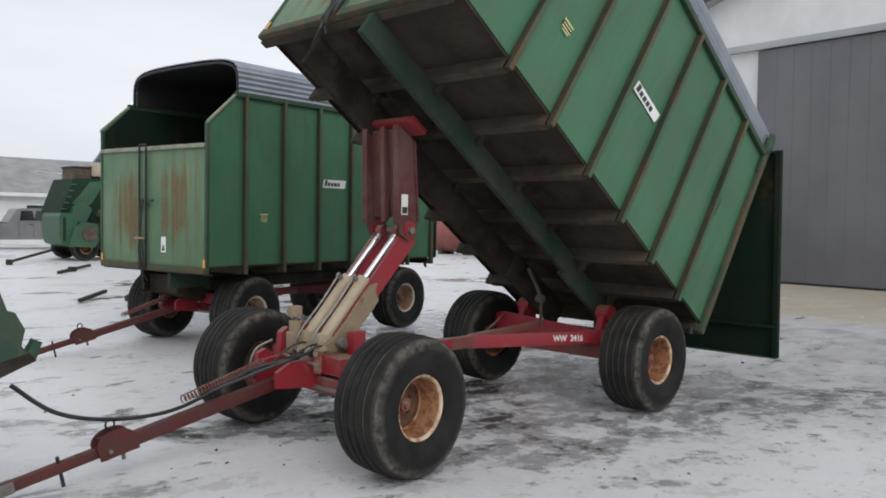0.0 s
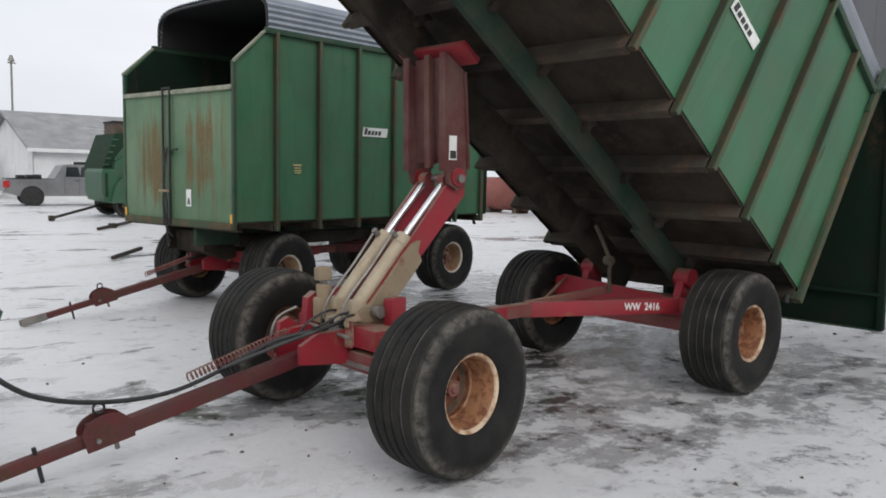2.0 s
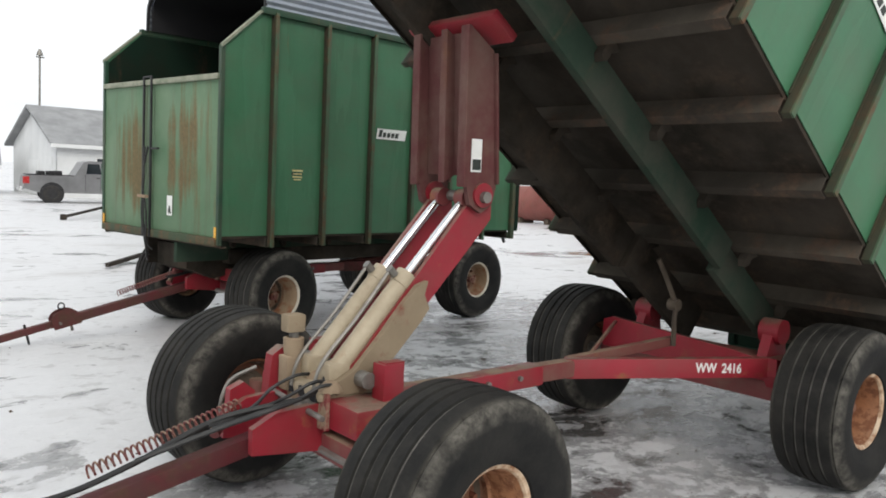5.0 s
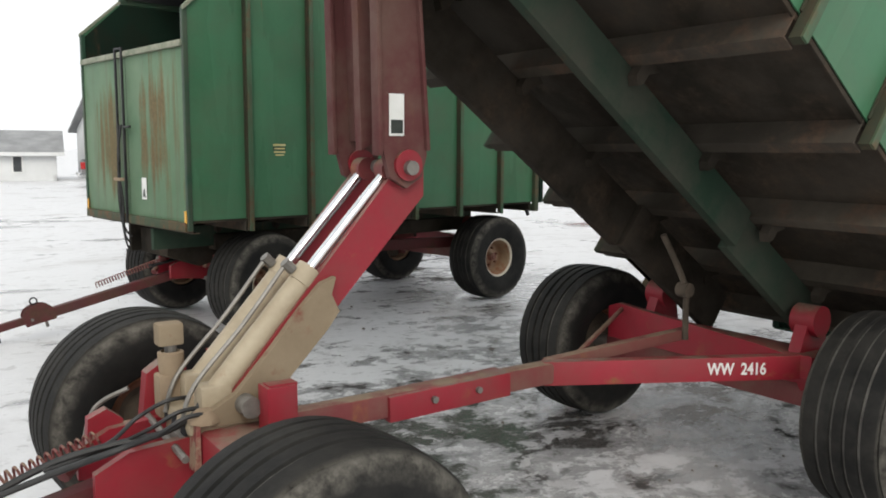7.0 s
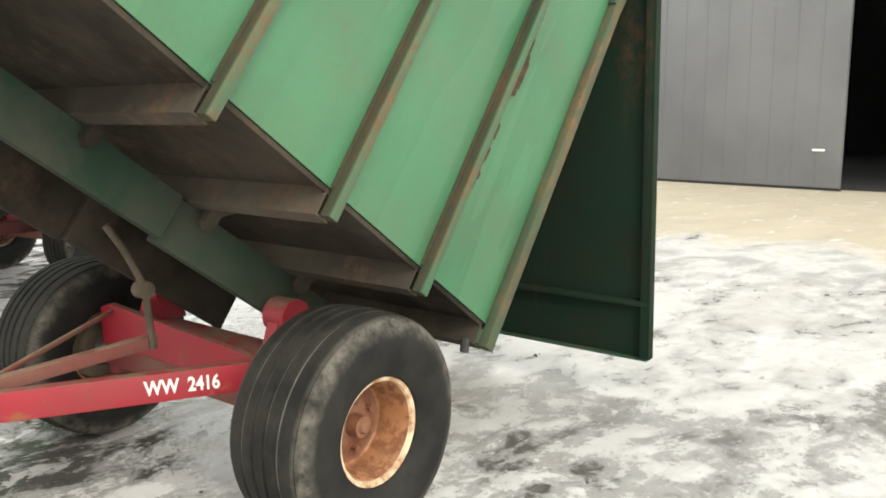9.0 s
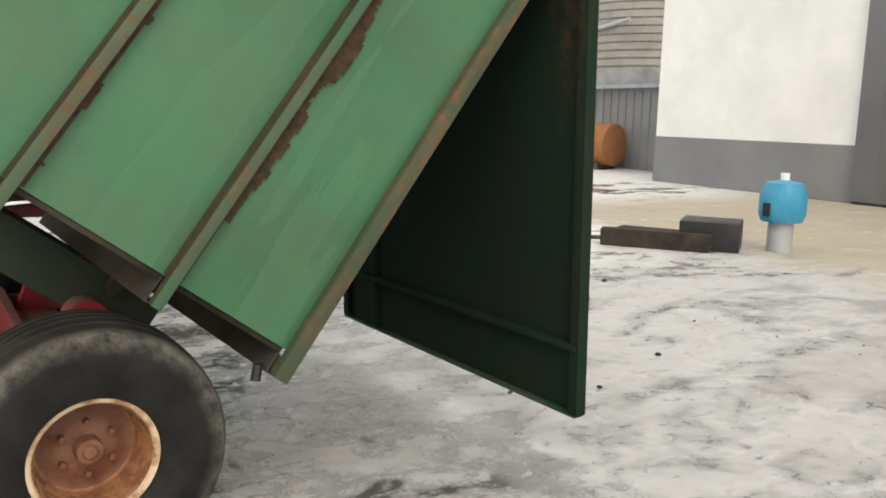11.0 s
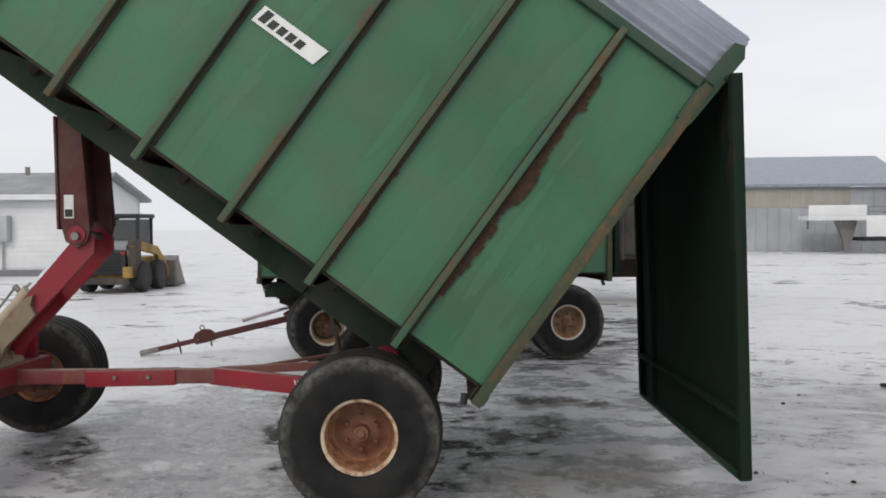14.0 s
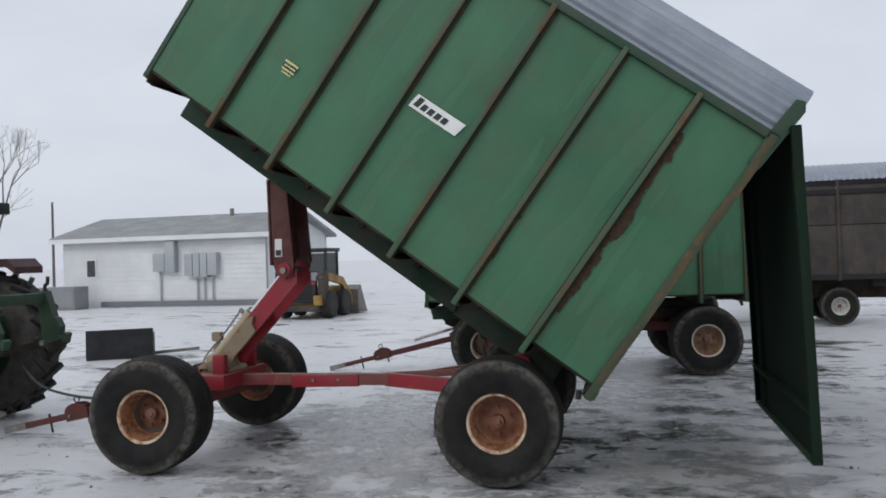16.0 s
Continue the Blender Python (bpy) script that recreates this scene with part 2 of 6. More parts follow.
def tyre_material():
    """Black rubber with dried mud rubbed into the shoulders."""
    m, t, b = nodes_of("tyre_rubber_dusty")
    o = coords(t)
    sep = t.nodes.new("ShaderNodeSeparateXYZ")
    t.links.new(o, sep.inputs[0])
    rad = math_node(t, "SQRT", math_node(t, "ADD", math_node(t, "MULTIPLY", sep.outputs[0], sep.outputs[0]), math_node(t, "MULTIPLY", sep.outputs[2], sep.outputs[2])), 0)
    n1, n2, n3 = noise_tex(t, o, 4.5, 6, 0.65), noise_tex(t, o, 45, 5, 0.65), noise_tex(t, o, 15, 6, 0.7)
    rad = math_node(t, "ADD", rad, math_node(t, "MULTIPLY", math_node(t, "SUBTRACT", n3, 0.5), 0.035))
    ring = math_node(t, "MULTIPLY", ramp(t, rad, 0.395, 0.455), ramp(t, rad, 0.468, 0.484, (1, 1, 1, 1), (0.10, 0.10, 0.10, 1)))
    ring = math_node(t, "MULTIPLY", ring, ramp(t, n1, 0.30, 0.58, (0.25, 0.25, 0.25, 1), (1, 1, 1, 1)))
    col = mix(t, ramp(t, n1, 0.38, 0.68), (0.008, 0.008, 0.008), (0.022, 0.021, 0.019))
    col = mix(t, ring, col, mix(t, ramp(t, n3, 0.35, 0.65), (0.030, 0.028, 0.025), (0.15, 0.14, 0.12)))
    col = mix(t, 0.25, col, mix(t, n2, (0.2, 0.2, 0.2), (0.85, 0.85, 0.85)), "OVERLAY")
    t.links.new(col, b.inputs["Base Color"])
    t.links.new(mix(t, ring, mix(t, n1, (0.58,) * 3, (0.78,) * 3), (0.93, 0.93, 0.93)), b.inputs["Roughness"])
    b.inputs["Specular IOR Level"].default_value = 0.2
    bump(t, b, math_node(t, "ADD", n2, n3), 0.4, 0.004)
    return m


TYRE_DUST = tyre_material()
DISC_RUST = paint("wheel_disc_rust", (0.14, 0.056, 0.030), (0.27, 0.125, 0.07), 0.42, 0.54, 0.6, 0.6, (9, 9, 9), rust=(0.09, 0.03, 0.018), dirt_col=(0.09, 0.055, 0.035))
GROOVE = plain("groove_dust", (0.06, 0.056, 0.05), (0.16, 0.15, 0.135), 9, 0.92)
POST = paint("rear_post_worn", (0.034, 0.060, 0.033), (0.056, 0.076, 0.043), 0.42, 0.56, 0.75, 0.75, (5, 5, 1.6), rust=(0.090, 0.044, 0.024), dirt_col=(0.055, 0.048, 0.028))
WEB = paint("rib_web_rust", (0.024, 0.034, 0.019), (0.044, 0.046, 0.026), 0.42, 0.60, 0.7, 0.8, (5, 5, 2.2), rust=(0.044, 0.026, 0.015), dirt_col=(0.032, 0.028, 0.018))
TAN = paint("dried_tan_mud", (0.26, 0.19, 0.125), (0.36, 0.28, 0.19), 0.55, 0.72, 0.5, 0.85, (6, 6, 3), rust=(0.16, 0.05, 0.03), dirt_col=(0.15, 0.10, 0.07))
RUST = plain("flaking_rust", (0.024, 0.016, 0.009), (0.069, 0.039, 0.020), 30, 0.9, 0, 0.6, 0.004)
BLACK = plain("black_plastic", (0.012, 0.012, 0.013), (0.028, 0.028, 0.03), 6, 0.5)
HOSE = plain("hose_rubber", (0.012, 0.012, 0.012), (0.03, 0.03, 0.03), 12, 0.45)
STEEL = plain("bare_steel_dirty", (0.18, 0.17, 0.155), (0.30, 0.285, 0.26), 10, 0.5, 0.6)
CHROME = plain("chrome_rod", (0.62, 0.62, 0.63), (0.72, 0.72, 0.73), 10, 0.14, 1.0, 0.02)
GALV = plain("galvanised_roof", (0.27, 0.30, 0.35), (0.36, 0.385, 0.43), 2.5, 0.42, 0.55, 0.1)
EDGE = plain("pale_worn_edge", (0.17, 0.20, 0.14), (0.32, 0.32, 0.25), 9, 0.7)
WHITE = plain("white_decal", (0.72, 0.73, 0.70), (0.80, 0.80, 0.78), 12, 0.5, 0, 0.05)
DARK_INK = plain("dark_ink", (0.02, 0.03, 0.025), (0.04, 0.045, 0.04), 12, 0.6, 0, 0.05)
DECAL_YELLOW = plain("yellow_decal", (0.55, 0.50, 0.20), (0.62, 0.58, 0.32), 20, 0.5, 0, 0.05)
REFLECTOR = plain("amber_reflector", (0.72, 0.34, 0.04), (0.80, 0.45, 0.08), 20, 0.35, 0, 0.05)
SIDING = plain("white_siding", (0.66, 0.67, 0.67), (0.76, 0.77, 0.77), 0.8, 0.6, 0, 0.15)
SHINGLE = plain("grey_roofing", (0.23, 0.235, 0.24), (0.33, 0.335, 0.34), 1.2, 0.85, 0, 0.4, 0.02)
DOOR_GREY = plain("grey_steel_door", (0.115, 0.118, 0.128), (0.155, 0.158, 0.168), 0.35, 0.5, 0, 0.1)
WALL_GREY = plain("grey_wainscot", (0.16, 0.165, 0.175), (0.20, 0.205, 0.215), 0.6, 0.6, 0, 0.15)
SHED_METAL = plain("shed_metal", (0.34, 0.36, 0.38), (0.44, 0.455, 0.47), 0.6, 0.55, 0.2, 0.2)
BAND = plain("tan_band", (0.32, 0.29, 0.25), (0.40, 0.37, 0.32), 0.6, 0.7)
STAVE = plain("concrete_stave", (0.27, 0.26, 0.245), (0.38, 0.365, 0.345), 0.9, 0.9, 0, 0.5, 0.02)
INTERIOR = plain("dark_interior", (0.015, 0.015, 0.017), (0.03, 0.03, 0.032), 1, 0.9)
TIMBER = plain("weathered_timber", (0.055, 0.042, 0.032), (0.12, 0.095, 0.07), 5, 0.9, 0, 0.6, 0.01)
TIMBER_BLACK = plain("soaked_timber", (0.016, 0.013, 0.011), (0.05, 0.04, 0.03), 5, 0.9, 0, 0.6, 0.01)
SHED_DARK = plain("shed_metal_grimy", (0.20, 0.21, 0.22), (0.28, 0.285, 0.29), 0.6, 0.6, 0.2, 0.2)
BARK = plain("bare_bark", (0.10, 0.085, 0.075), (0.17, 0.15, 0.135), 6, 0.95, 0, 0.5, 0.01)
SILVER = plain("truck_silver", (0.20, 0.20, 0.205), (0.26, 0.26, 0.265), 1.5, 0.35, 0.5, 0.03)
GLASS_DARK = plain("dark_glass", (0.02, 0.024, 0.028), (0.035, 0.04, 0.045), 1, 0.08, 0, 0.0, spec=0.8)
RED_LENS = plain("red_lens", (0.35, 0.015, 0.015), (0.42, 0.03, 0.03), 10, 0.25, 0, 0.0)
BLUE = plain("blue_plastic", (0.022, 0.225, 0.396), (0.045, 0.285, 0.446), 5, 0.45, 0, 0.05)
MAROON = paint("maroon_fender", (0.045, 0.012, 0.017), (0.07, 0.022, 0.028), 0.62, 0.75, 0.5)


def ground_material():
    """Snow, glazed grey ice and wet asphalt in patches, with a tan concrete apron before the grey shop."""
    m, t, b = nodes_of("icy_yard")
    p = coords(t, "World")
    wide = noise_tex(t, coords(t, "World", (0.16, 0.30, 1)), 1.0, 5, 0.6, 0.6)
    mid = noise_tex(t, coords(t, "World", (0.75, 1.25, 1)), 1.0, 9, 0.62, 0.9)
    patch = noise_tex(t, coords(t, "World", (2.1, 2.9, 1)), 1.0, 8, 0.62, 0.5)
    fine = noise_tex(t, p, 6.5, 9, 0.72, 0.4)
    grit = noise_tex(t, p, 46, 5, 0.7)
    sep = t.nodes.new("ShaderNodeSeparateXYZ")
    t.links.new(p, sep.inputs[0])

    def band(sock, lo, hi):
        r = t.nodes.new("ShaderNodeMapRange")
        r.inputs[1].default_value, r.inputs[2].default_value = lo, hi
        t.links.new(sock, r.inputs[0])
        return r.outputs[0]

    def plus(a, c):
        return math_node(t, "ADD", a, c)

    def times(a, c):
        return math_node(t, "MULTIPLY", a, c)

    def about(sock):
        return math_node(t, "SUBTRACT", sock, 0.5)

    # ragged edges of the worn ground
    x = plus(sep.outputs[0], times(about(mid), 3.2))
    y = plus(sep.outputs[1], times(about(patch), 2.4))
    # bare wet asphalt under and behind the raised wagon, and along the lane between the wagons
    worn = times(times(band(x, -0.7, 0.3), band(x, 5.8, 4.4)), times(band(y, -3.0, -1.5), band(y, 3.4, 2.0)))
    lane_x = math_node(t, "ABSOLUTE", math_node(t, "SUBTRACT", x, plus(times(sep.outputs[1], 0.30), 3.1)), 0)
    lane = times(times(band(lane_x, 1.9, 0.8), band(y, 1.5, 3.5)), times(band(y, 14, 9), 0.75))
    # one slush track pressed by a wheel
    track_d = math_node(t, "ABSOLUTE", plus(times(math_node(t, "SUBTRACT", sep.outputs[0], 4.35), 0.878), times(plus(sep.outputs[1], 0.3), 0.478)), 0)
    track = times(band(plus(track_d, times(about(patch), 0.6)), 0.62, 0.30), band(sep.outputs[1], 1.2, 0.0))
    worn = math_node(t, "MAXIMUM", math_node(t, "MAXIMUM", worn, lane), times(track, 0.72))
    rough = plus(plus(times(mid, 0.34), times(patch, 0.38)), times(fine, 0.28))
    calm = plus(plus(times(mid, 0.44), times(wide, 0.40)), plus(times(patch, 0.10), times(fine, 0.06)))
    # near the wagons the crust is broken, farther off it lies as a smooth sheet
    broken = times(times(band(sep.outputs[0], -0.8, 1.2), band(sep.outputs[0], 13, 9)), times(band(sep.outputs[1], -4.0, -2.5), band(sep.outputs[1], 8.5, 4.5)))
    calm = plus(times(about(calm), 1.9), 0.49)
    sheet = t.nodes.new("ShaderNodeMix")
    t.links.new(broken, sheet.inputs[0])
    t.links.new(calm, sheet.inputs[2])
    t.links.new(rough, sheet.inputs[3])
    cover = plus(sheet.outputs[0], times(about(wide), 0.16))
    cover = math_node(t, "SUBTRACT", plus(cover, 0.062), times(worn, 0.088))
    cover = plus(cover, times(math_node(t, "SUBTRACT", 1.0, broken), 0.052))
    cover = plus(cover, times(band(sep.outputs[1], 7, 26), 0.05))
    wet = mix(t, grit, (0.050, 0.048, 0.047), (0.125, 0.118, 0.112))
    ice = mix(t, patch, mix(t, fine, (0.24, 0.238, 0.24), (0.38, 0.377, 0.38)), mix(t, fine, (0.33, 0.328, 0.33), (0.54, 0.537, 0.542)))
    snow = mix(t, fine, mix(t, grit, (0.54, 0.54, 0.55), (0.66, 0.66, 0.67)), mix(t, grit, (0.68, 0.68, 0.69), (0.82, 0.82, 0.83)))
    ice_edge, snow_edge = ramp(t, cover, 0.425, 0.462), ramp(t, cover, 0.482, 0.535)
    col = mix(t, ice_edge, wet, ice)
    col = mix(t, snow_edge, col, snow)
    # grey slush churned up behind the open tailgate, its dark tone deepened for the gate's shade
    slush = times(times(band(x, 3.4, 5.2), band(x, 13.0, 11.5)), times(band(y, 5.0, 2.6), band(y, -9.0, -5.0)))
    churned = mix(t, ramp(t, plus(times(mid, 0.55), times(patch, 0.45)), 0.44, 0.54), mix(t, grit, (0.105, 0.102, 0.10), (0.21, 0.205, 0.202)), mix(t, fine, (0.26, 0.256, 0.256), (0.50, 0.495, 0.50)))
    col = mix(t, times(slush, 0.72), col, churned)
    # crusts of white ice left standing on the wet, and pale flecks
    crust = noise_tex(t, coords(t, "World", (3.0, 3.8, 1)), 1.0, 7, 0.66, 0.45)
    crust = times(ramp(t, crust, 0.575, 0.592), ramp(t, patch, 0.38, 0.50))
    col = mix(t, times(crust, 0.85), col, mix(t, grit, (0.42, 0.415, 0.415), (0.62, 0.615, 0.62)))
    fleck = times(ramp(t, noise_tex(t, coords(t, "World", (10, 15, 1)), 1.0, 6, 0.7), 0.56, 0.63), ramp(t, fine, 0.42, 0.58))
    col = mix(t, times(fleck, 0.5), col, (0.46, 0.455, 0.455))
    # dark holes melted through the crust
    hole = times(ramp(t, noise_tex(t, coords(t, "World", (6.5, 9.5, 1)), 1.0, 6, 0.68, 0.3), 0.60, 0.66), broken)
    col = mix(t, times(hole, 0.6), col, (0.085, 0.080, 0.076))
    silt = times(ramp(t, noise_tex(t, coords(t, "World", (0.35, 0.75, 1)), 1.0, 6, 0.6, 0.3), 0.56, 0.70), 0.38)
    col = mix(t, silt, col, mix(t, fine, (0.10, 0.080, 0.062), (0.34, 0.30, 0.255)))
    edge = plus(sep.outputs[0], times(about(mid), 5.0))
    apron = times(band(edge, 11.4, 12.4), band(sep.outputs[1], 11.0, 8.5))
    apron = times(apron, band(sep.outputs[0], 34, 33))
    tan = mix(t, mid, (0.29, 0.25, 0.19), (0.45, 0.40, 0.325))
    tan = mix(t, ramp(t, fine, 0.60, 0.72), tan, (0.20, 0.17, 0.13))
    tan = mix(t, ramp(t, patch, 0.60, 0.66), tan, (0.50, 0.49, 0.48))
    col = mix(t, apron, col, tan)
    t.links.new(col, b.inputs["Base Color"])
    gloss = mix(t, snow_edge, mix(t, fine, (0.05, 0.05, 0.05), (0.17, 0.17, 0.17)), (0.42, 0.42, 0.42))
    gloss = mix(t, math_node(t, "MAXIMUM", crust, fleck), gloss, (0.45, 0.45, 0.45))
    gloss = mix(t, ramp(t, grit, 0.45, 0.75), gloss, mix(t, 0.3, gloss, (0.7, 0.7, 0.7)))
    t.links.new(mix(t, apron, gloss, (0.75, 0.75, 0.75)), b.inputs["Roughness"])
    b.inputs["Specular IOR Level"].default_value = 0.8
    rough_here = ramp(t, cover, 0.44, 0.55, (0.06, 0.06, 0.06, 1), (1, 1, 1, 1))
    h = times(plus(times(fine, 0.7), times(grit, 0.22)), rough_here)
    bump(t, b, plus(h, plus(times(snow_edge, 0.30), plus(times(crust, 0.40), times(hole, -0.35)))), 0.4, 0.03)
    return m


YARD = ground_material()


# ---- building helpers ----
def box(bm, x0, x1, y0, y1, z0, z1, m=None, bevel=0.0):
    mt = Matrix.Translation(((x0 + x1) / 2, (y0 + y1) / 2, (z0 + z1) / 2)) @ Matrix.Diagonal((abs(x1 - x0), abs(y1 - y0), abs(z1 - z0), 1))
    v = bmesh.ops.create_cube(bm, size=1, matrix=mt)["verts"]
    if bevel:
        e = list({e for w in v for e in w.link_edges})
        r = bmesh.ops.bevel(bm, geom=e, offset=bevel, segments=2, affect="EDGES", profile=0.6)
        v = list({w for f in r["faces"] for w in f.verts} | {w for w in v if w.is_valid})
    if m is not None:
        bmesh.ops.transform(bm, matrix=m, verts=v)
    return bm


def beam(bm, a, c, w, h, up=(0, 0, 1), bevel=0.006):
    """A bar of width w and height h from a to c."""
    a, c = Vector(a), Vector(c)
    x = (c - a).normalized()
    y = Vector(up).cross(x).normalized()
    z = x.cross(y)
    m = Matrix((x, y, z)).transposed().to_4x4()
    m.translation = a
    return box(bm, 0, (c - a).length, -w / 2, w / 2, -h / 2, h / 2, m, bevel)


def rod(bm, a, c, r, seg=16, r2=None):
    a, c = Vector(a), Vector(c)
    d = c - a
    m = Matrix.Translation((a + c) / 2) @ d.to_track_quat("Z", "Y").to_matrix().to_4x4()
    bmesh.ops.create_cone(bm, cap_ends=True, segments=seg, radius1=r, radius2=r if r2 is None else r2, depth=d.length, matrix=m)
    return bm


def hose_path(bm, pts, r, seg=8):
    """A round hose along a smooth curve through pts."""
    pts = [Vector(p) for p in pts]
    line = []
    for i in range(len(pts) - 1):
        p0, p1, p2, p3 = pts[max(i - 1, 0)], pts[i], pts[i + 1], pts[min(i + 2, len(pts) - 1)]
        for k in range(8):
            u = k / 8
            line.append(0.5 * (2 * p1 + (p2 - p0) * u + (2 * p0 - 5 * p1 + 4 * p2 - p3) * u * u + (3 * p1 - p0 - 3 * p2 + p3) * u ** 3))
    line.append(pts[-1])
    rings = []
    for i, p in enumerate(line):
        d = (line[min(i + 1, len(line) - 1)] - line[max(i - 1, 0)]).normalized()
        q = d.to_track_quat("Z", "Y")
        rings.append([bm.verts.new(p + q @ Vector((r * math.cos(2 * math.pi * k / seg), r * math.sin(2 * math.pi * k / seg), 0))) for k in range(seg)])
    for a, c in zip(rings, rings[1:]):
        for k in range(seg):
            bm.faces.new((a[k], a[(k + 1) % seg], c[(k + 1) % seg], c[k]))
    bm.faces.new(rings[0][::-1]), bm.faces.new(rings[-1])
    return bm


def lathe(bm, prof, seg=48, m=None):
    """Turns a profile of (radius, along) round the y axis."""
    rings = []
    for k in range(seg):
        a = 2 * math.pi * k / seg
        ring = [Vector((r * math.cos(a), w, r * math.sin(a))) for r, w in prof]
        rings.append([bm.verts.new(m @ v if m is not None else v) for v in ring])
    for k in range(seg):
        a, c = rings[k], rings[(k + 1) % seg]
        for i in range(len(prof) - 1):
            bm.faces.new((a[i], a[i + 1], c[i + 1], c[i]))
    return bm


def prism(bm, pts, y0, y1, m=None):
    """A plate: an outline in x and z, from y0 to y1."""
    a = [Vector((x, y0, z)) for x, z in pts]
    c = [Vector((x, y1, z)) for x, z in pts]
    va = [bm.verts.new(m @ v if m is not None else v) for v in a]
    vc = [bm.verts.new(m @ v if m is not None else v) for v in c]
    bm.faces.new(va), bm.faces.new(vc[::-1])
    for i in range(len(pts)):
        j = (i + 1) % len(pts)
        bm.faces.new((va[j], va[i], vc[i], vc[j]))
    return bm


def mesh_of(name, bm, material, smooth=True):
    bmesh.ops.recalc_face_normals(bm, faces=bm.faces)
    me = bpy.data.meshes.new(name)
    bm.to_mesh(me)
    bm.free()
    me.materials.append(material)
    if smooth:
        for p in me.polygons:
            p.use_smooth = True
        me.set_sharp_from_angle(angle=radians(32))
    return me


def part(name, bm, material, parent, label=""):
    me = bm if isinstance(bm, bpy.types.Mesh) else mesh_of(name, bm, material)
    ob = new(name, me)
    ob.parent = parent
    if label:
        ob["label"] = label
    return ob


def thing(name, m, label, category, group="", kind=""):
    ob = new(name)
    ob.matrix_world = m
    return tagged(ob, label, category, group, kind)


def solid(name, bm, material, label, category, kind="", m=None, group=""):
    ob = new(name, mesh_of(name, bm, material))
    if m is not None:
        ob.matrix_world = m
    return tagged(ob, label, category, group, kind)


B = bmesh.new

# ---- ground ----
def ground():
    def axis(lo, hi, step):
        fine = list(np.arange(lo, hi + 0.001, step))
        out = [2, 5, 10, 20, 40, 80, 160, 320, 640, 1500]
        return [lo - d for d in out[::-1]] + fine + [hi + d for d in out]
    xs, ys = axis(-10, 20, 0.2), axis(-8, 16, 0.2)
    verts, faces = [], []
    for y in ys:
        for x in xs:
            near = max(0.0, 1 - max(0, abs(x - 4) - 12, abs(y - 3) - 9) / 6)
            h = noise.noise((x * 0.5, y * 0.5, 0)) * 0.010 + noise.noise((x * 1.7, y * 1.7, 3)) * 0.008 + noise.noise((x * 4.5, y * 4.5, 9)) * 0.005
            verts.append((x, y, h * near - 0.004))
    w = len(xs)
    for j in range(len(ys) - 1):
        for i in range(w - 1):
            k = j * w + i
            faces.append((k, k + 1, k + 1 + w, k + w))
    me = bpy.data.meshes.new("ground")
    me.from_pydata(verts, [], faces)
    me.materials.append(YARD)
    for p in me.polygons:
        p.use_smooth = True
    tagged(new("ground", me), "farm yard of patchy snow, grey ice and wet asphalt", "ground", kind="structure")


ground()

# ---- wheels ----
R_T = 0.495


def tyre_mesh():
    prof = [(0.222, -0.150), (0.235, -0.172), (0.262, -0.182), (0.30, -0.196), (0.36, -0.206), (0.41, -0.203), (0.448, -0.190), (0.474, -0.172)]
    edges = [(-0.160, -0.100), (-0.086, -0.036), (-0.022, 0.022), (0.036, 0.086), (0.100, 0.160)]
    for a, c in edges:
        crown = lambda w: R_T - 0.012 * (w / 0.16) ** 2
        prof += [(crown(a) - 0.016, a - 0.003), (crown(a), a + 0.003), (crown((a + c) / 2), (a + c) / 2), (crown(c), c - 0.003), (crown(c) - 0.016, c + 0.003)]
    prof += [(r, -w) for r, w in prof[7::-1]]
    return mesh_of("tyre", lathe(B(), [(r, 1.08 * w) for r, w in prof], 64), TYRE_DUST)


def groove_mesh():
    """Dust lying in the tread grooves of a tyre."""
    bm = B()
    for w in (-0.100, -0.031, 0.031, 0.100):
        lathe(bm, [(R_T - 0.0185, w - 0.009), (R_T - 0.0125, w - 0.004), (R_T - 0.0125, w + 0.004), (R_T - 0.0185, w + 0.009)], 64)
    return mesh_of("groove_dust", bm, GROOVE)


def rim_mesh(material):
    """Dished steel wheel; its open side points to -y."""
    bm = lathe(B(), [(0.226, 0.168), (0.238, 0.160), (0.236, 0.150), (0.205, 0.135), (0.196, 0.10), (0.190, 0.02), (0.196, -0.10), (0.205, -0.135),
                     (0.236, -0.150), (0.243, -0.163), (0.234, -0.175), (0.216, -0.166), (0.200, -0.130), (0.188, -0.06), (0.180, -0.01), (0.170, 0.0)], 48)
    return mesh_of("wheel", bm, material)


def dish_mesh(material):
    bm = lathe(B(), [(0.182, -0.008), (0.168, 0.0), (0.150, 0.002), (0.120, -0.012), (0.090, -0.028), (0.0, -0.030)], 40)
    return mesh_of("wheel_disc", bm, material)


def hub_mesh(material):
    bm = rod(B(), (0, -0.02, 0), (0, -0.085, 0), 0.052, 20, 0.046)
    rod(bm, (0, -0.085, 0), (0, -0.10, 0), 0.03, 16, 0.022)
    return mesh_of("hub", bm, material)


def flange_mesh(material):
    return mesh_of("rim_edge", lathe(B(), [(0.2365, -0.1495), (0.2445, -0.163), (0.235, -0.1775), (0.214, -0.1695), (0.207, -0.158)], 48), material)


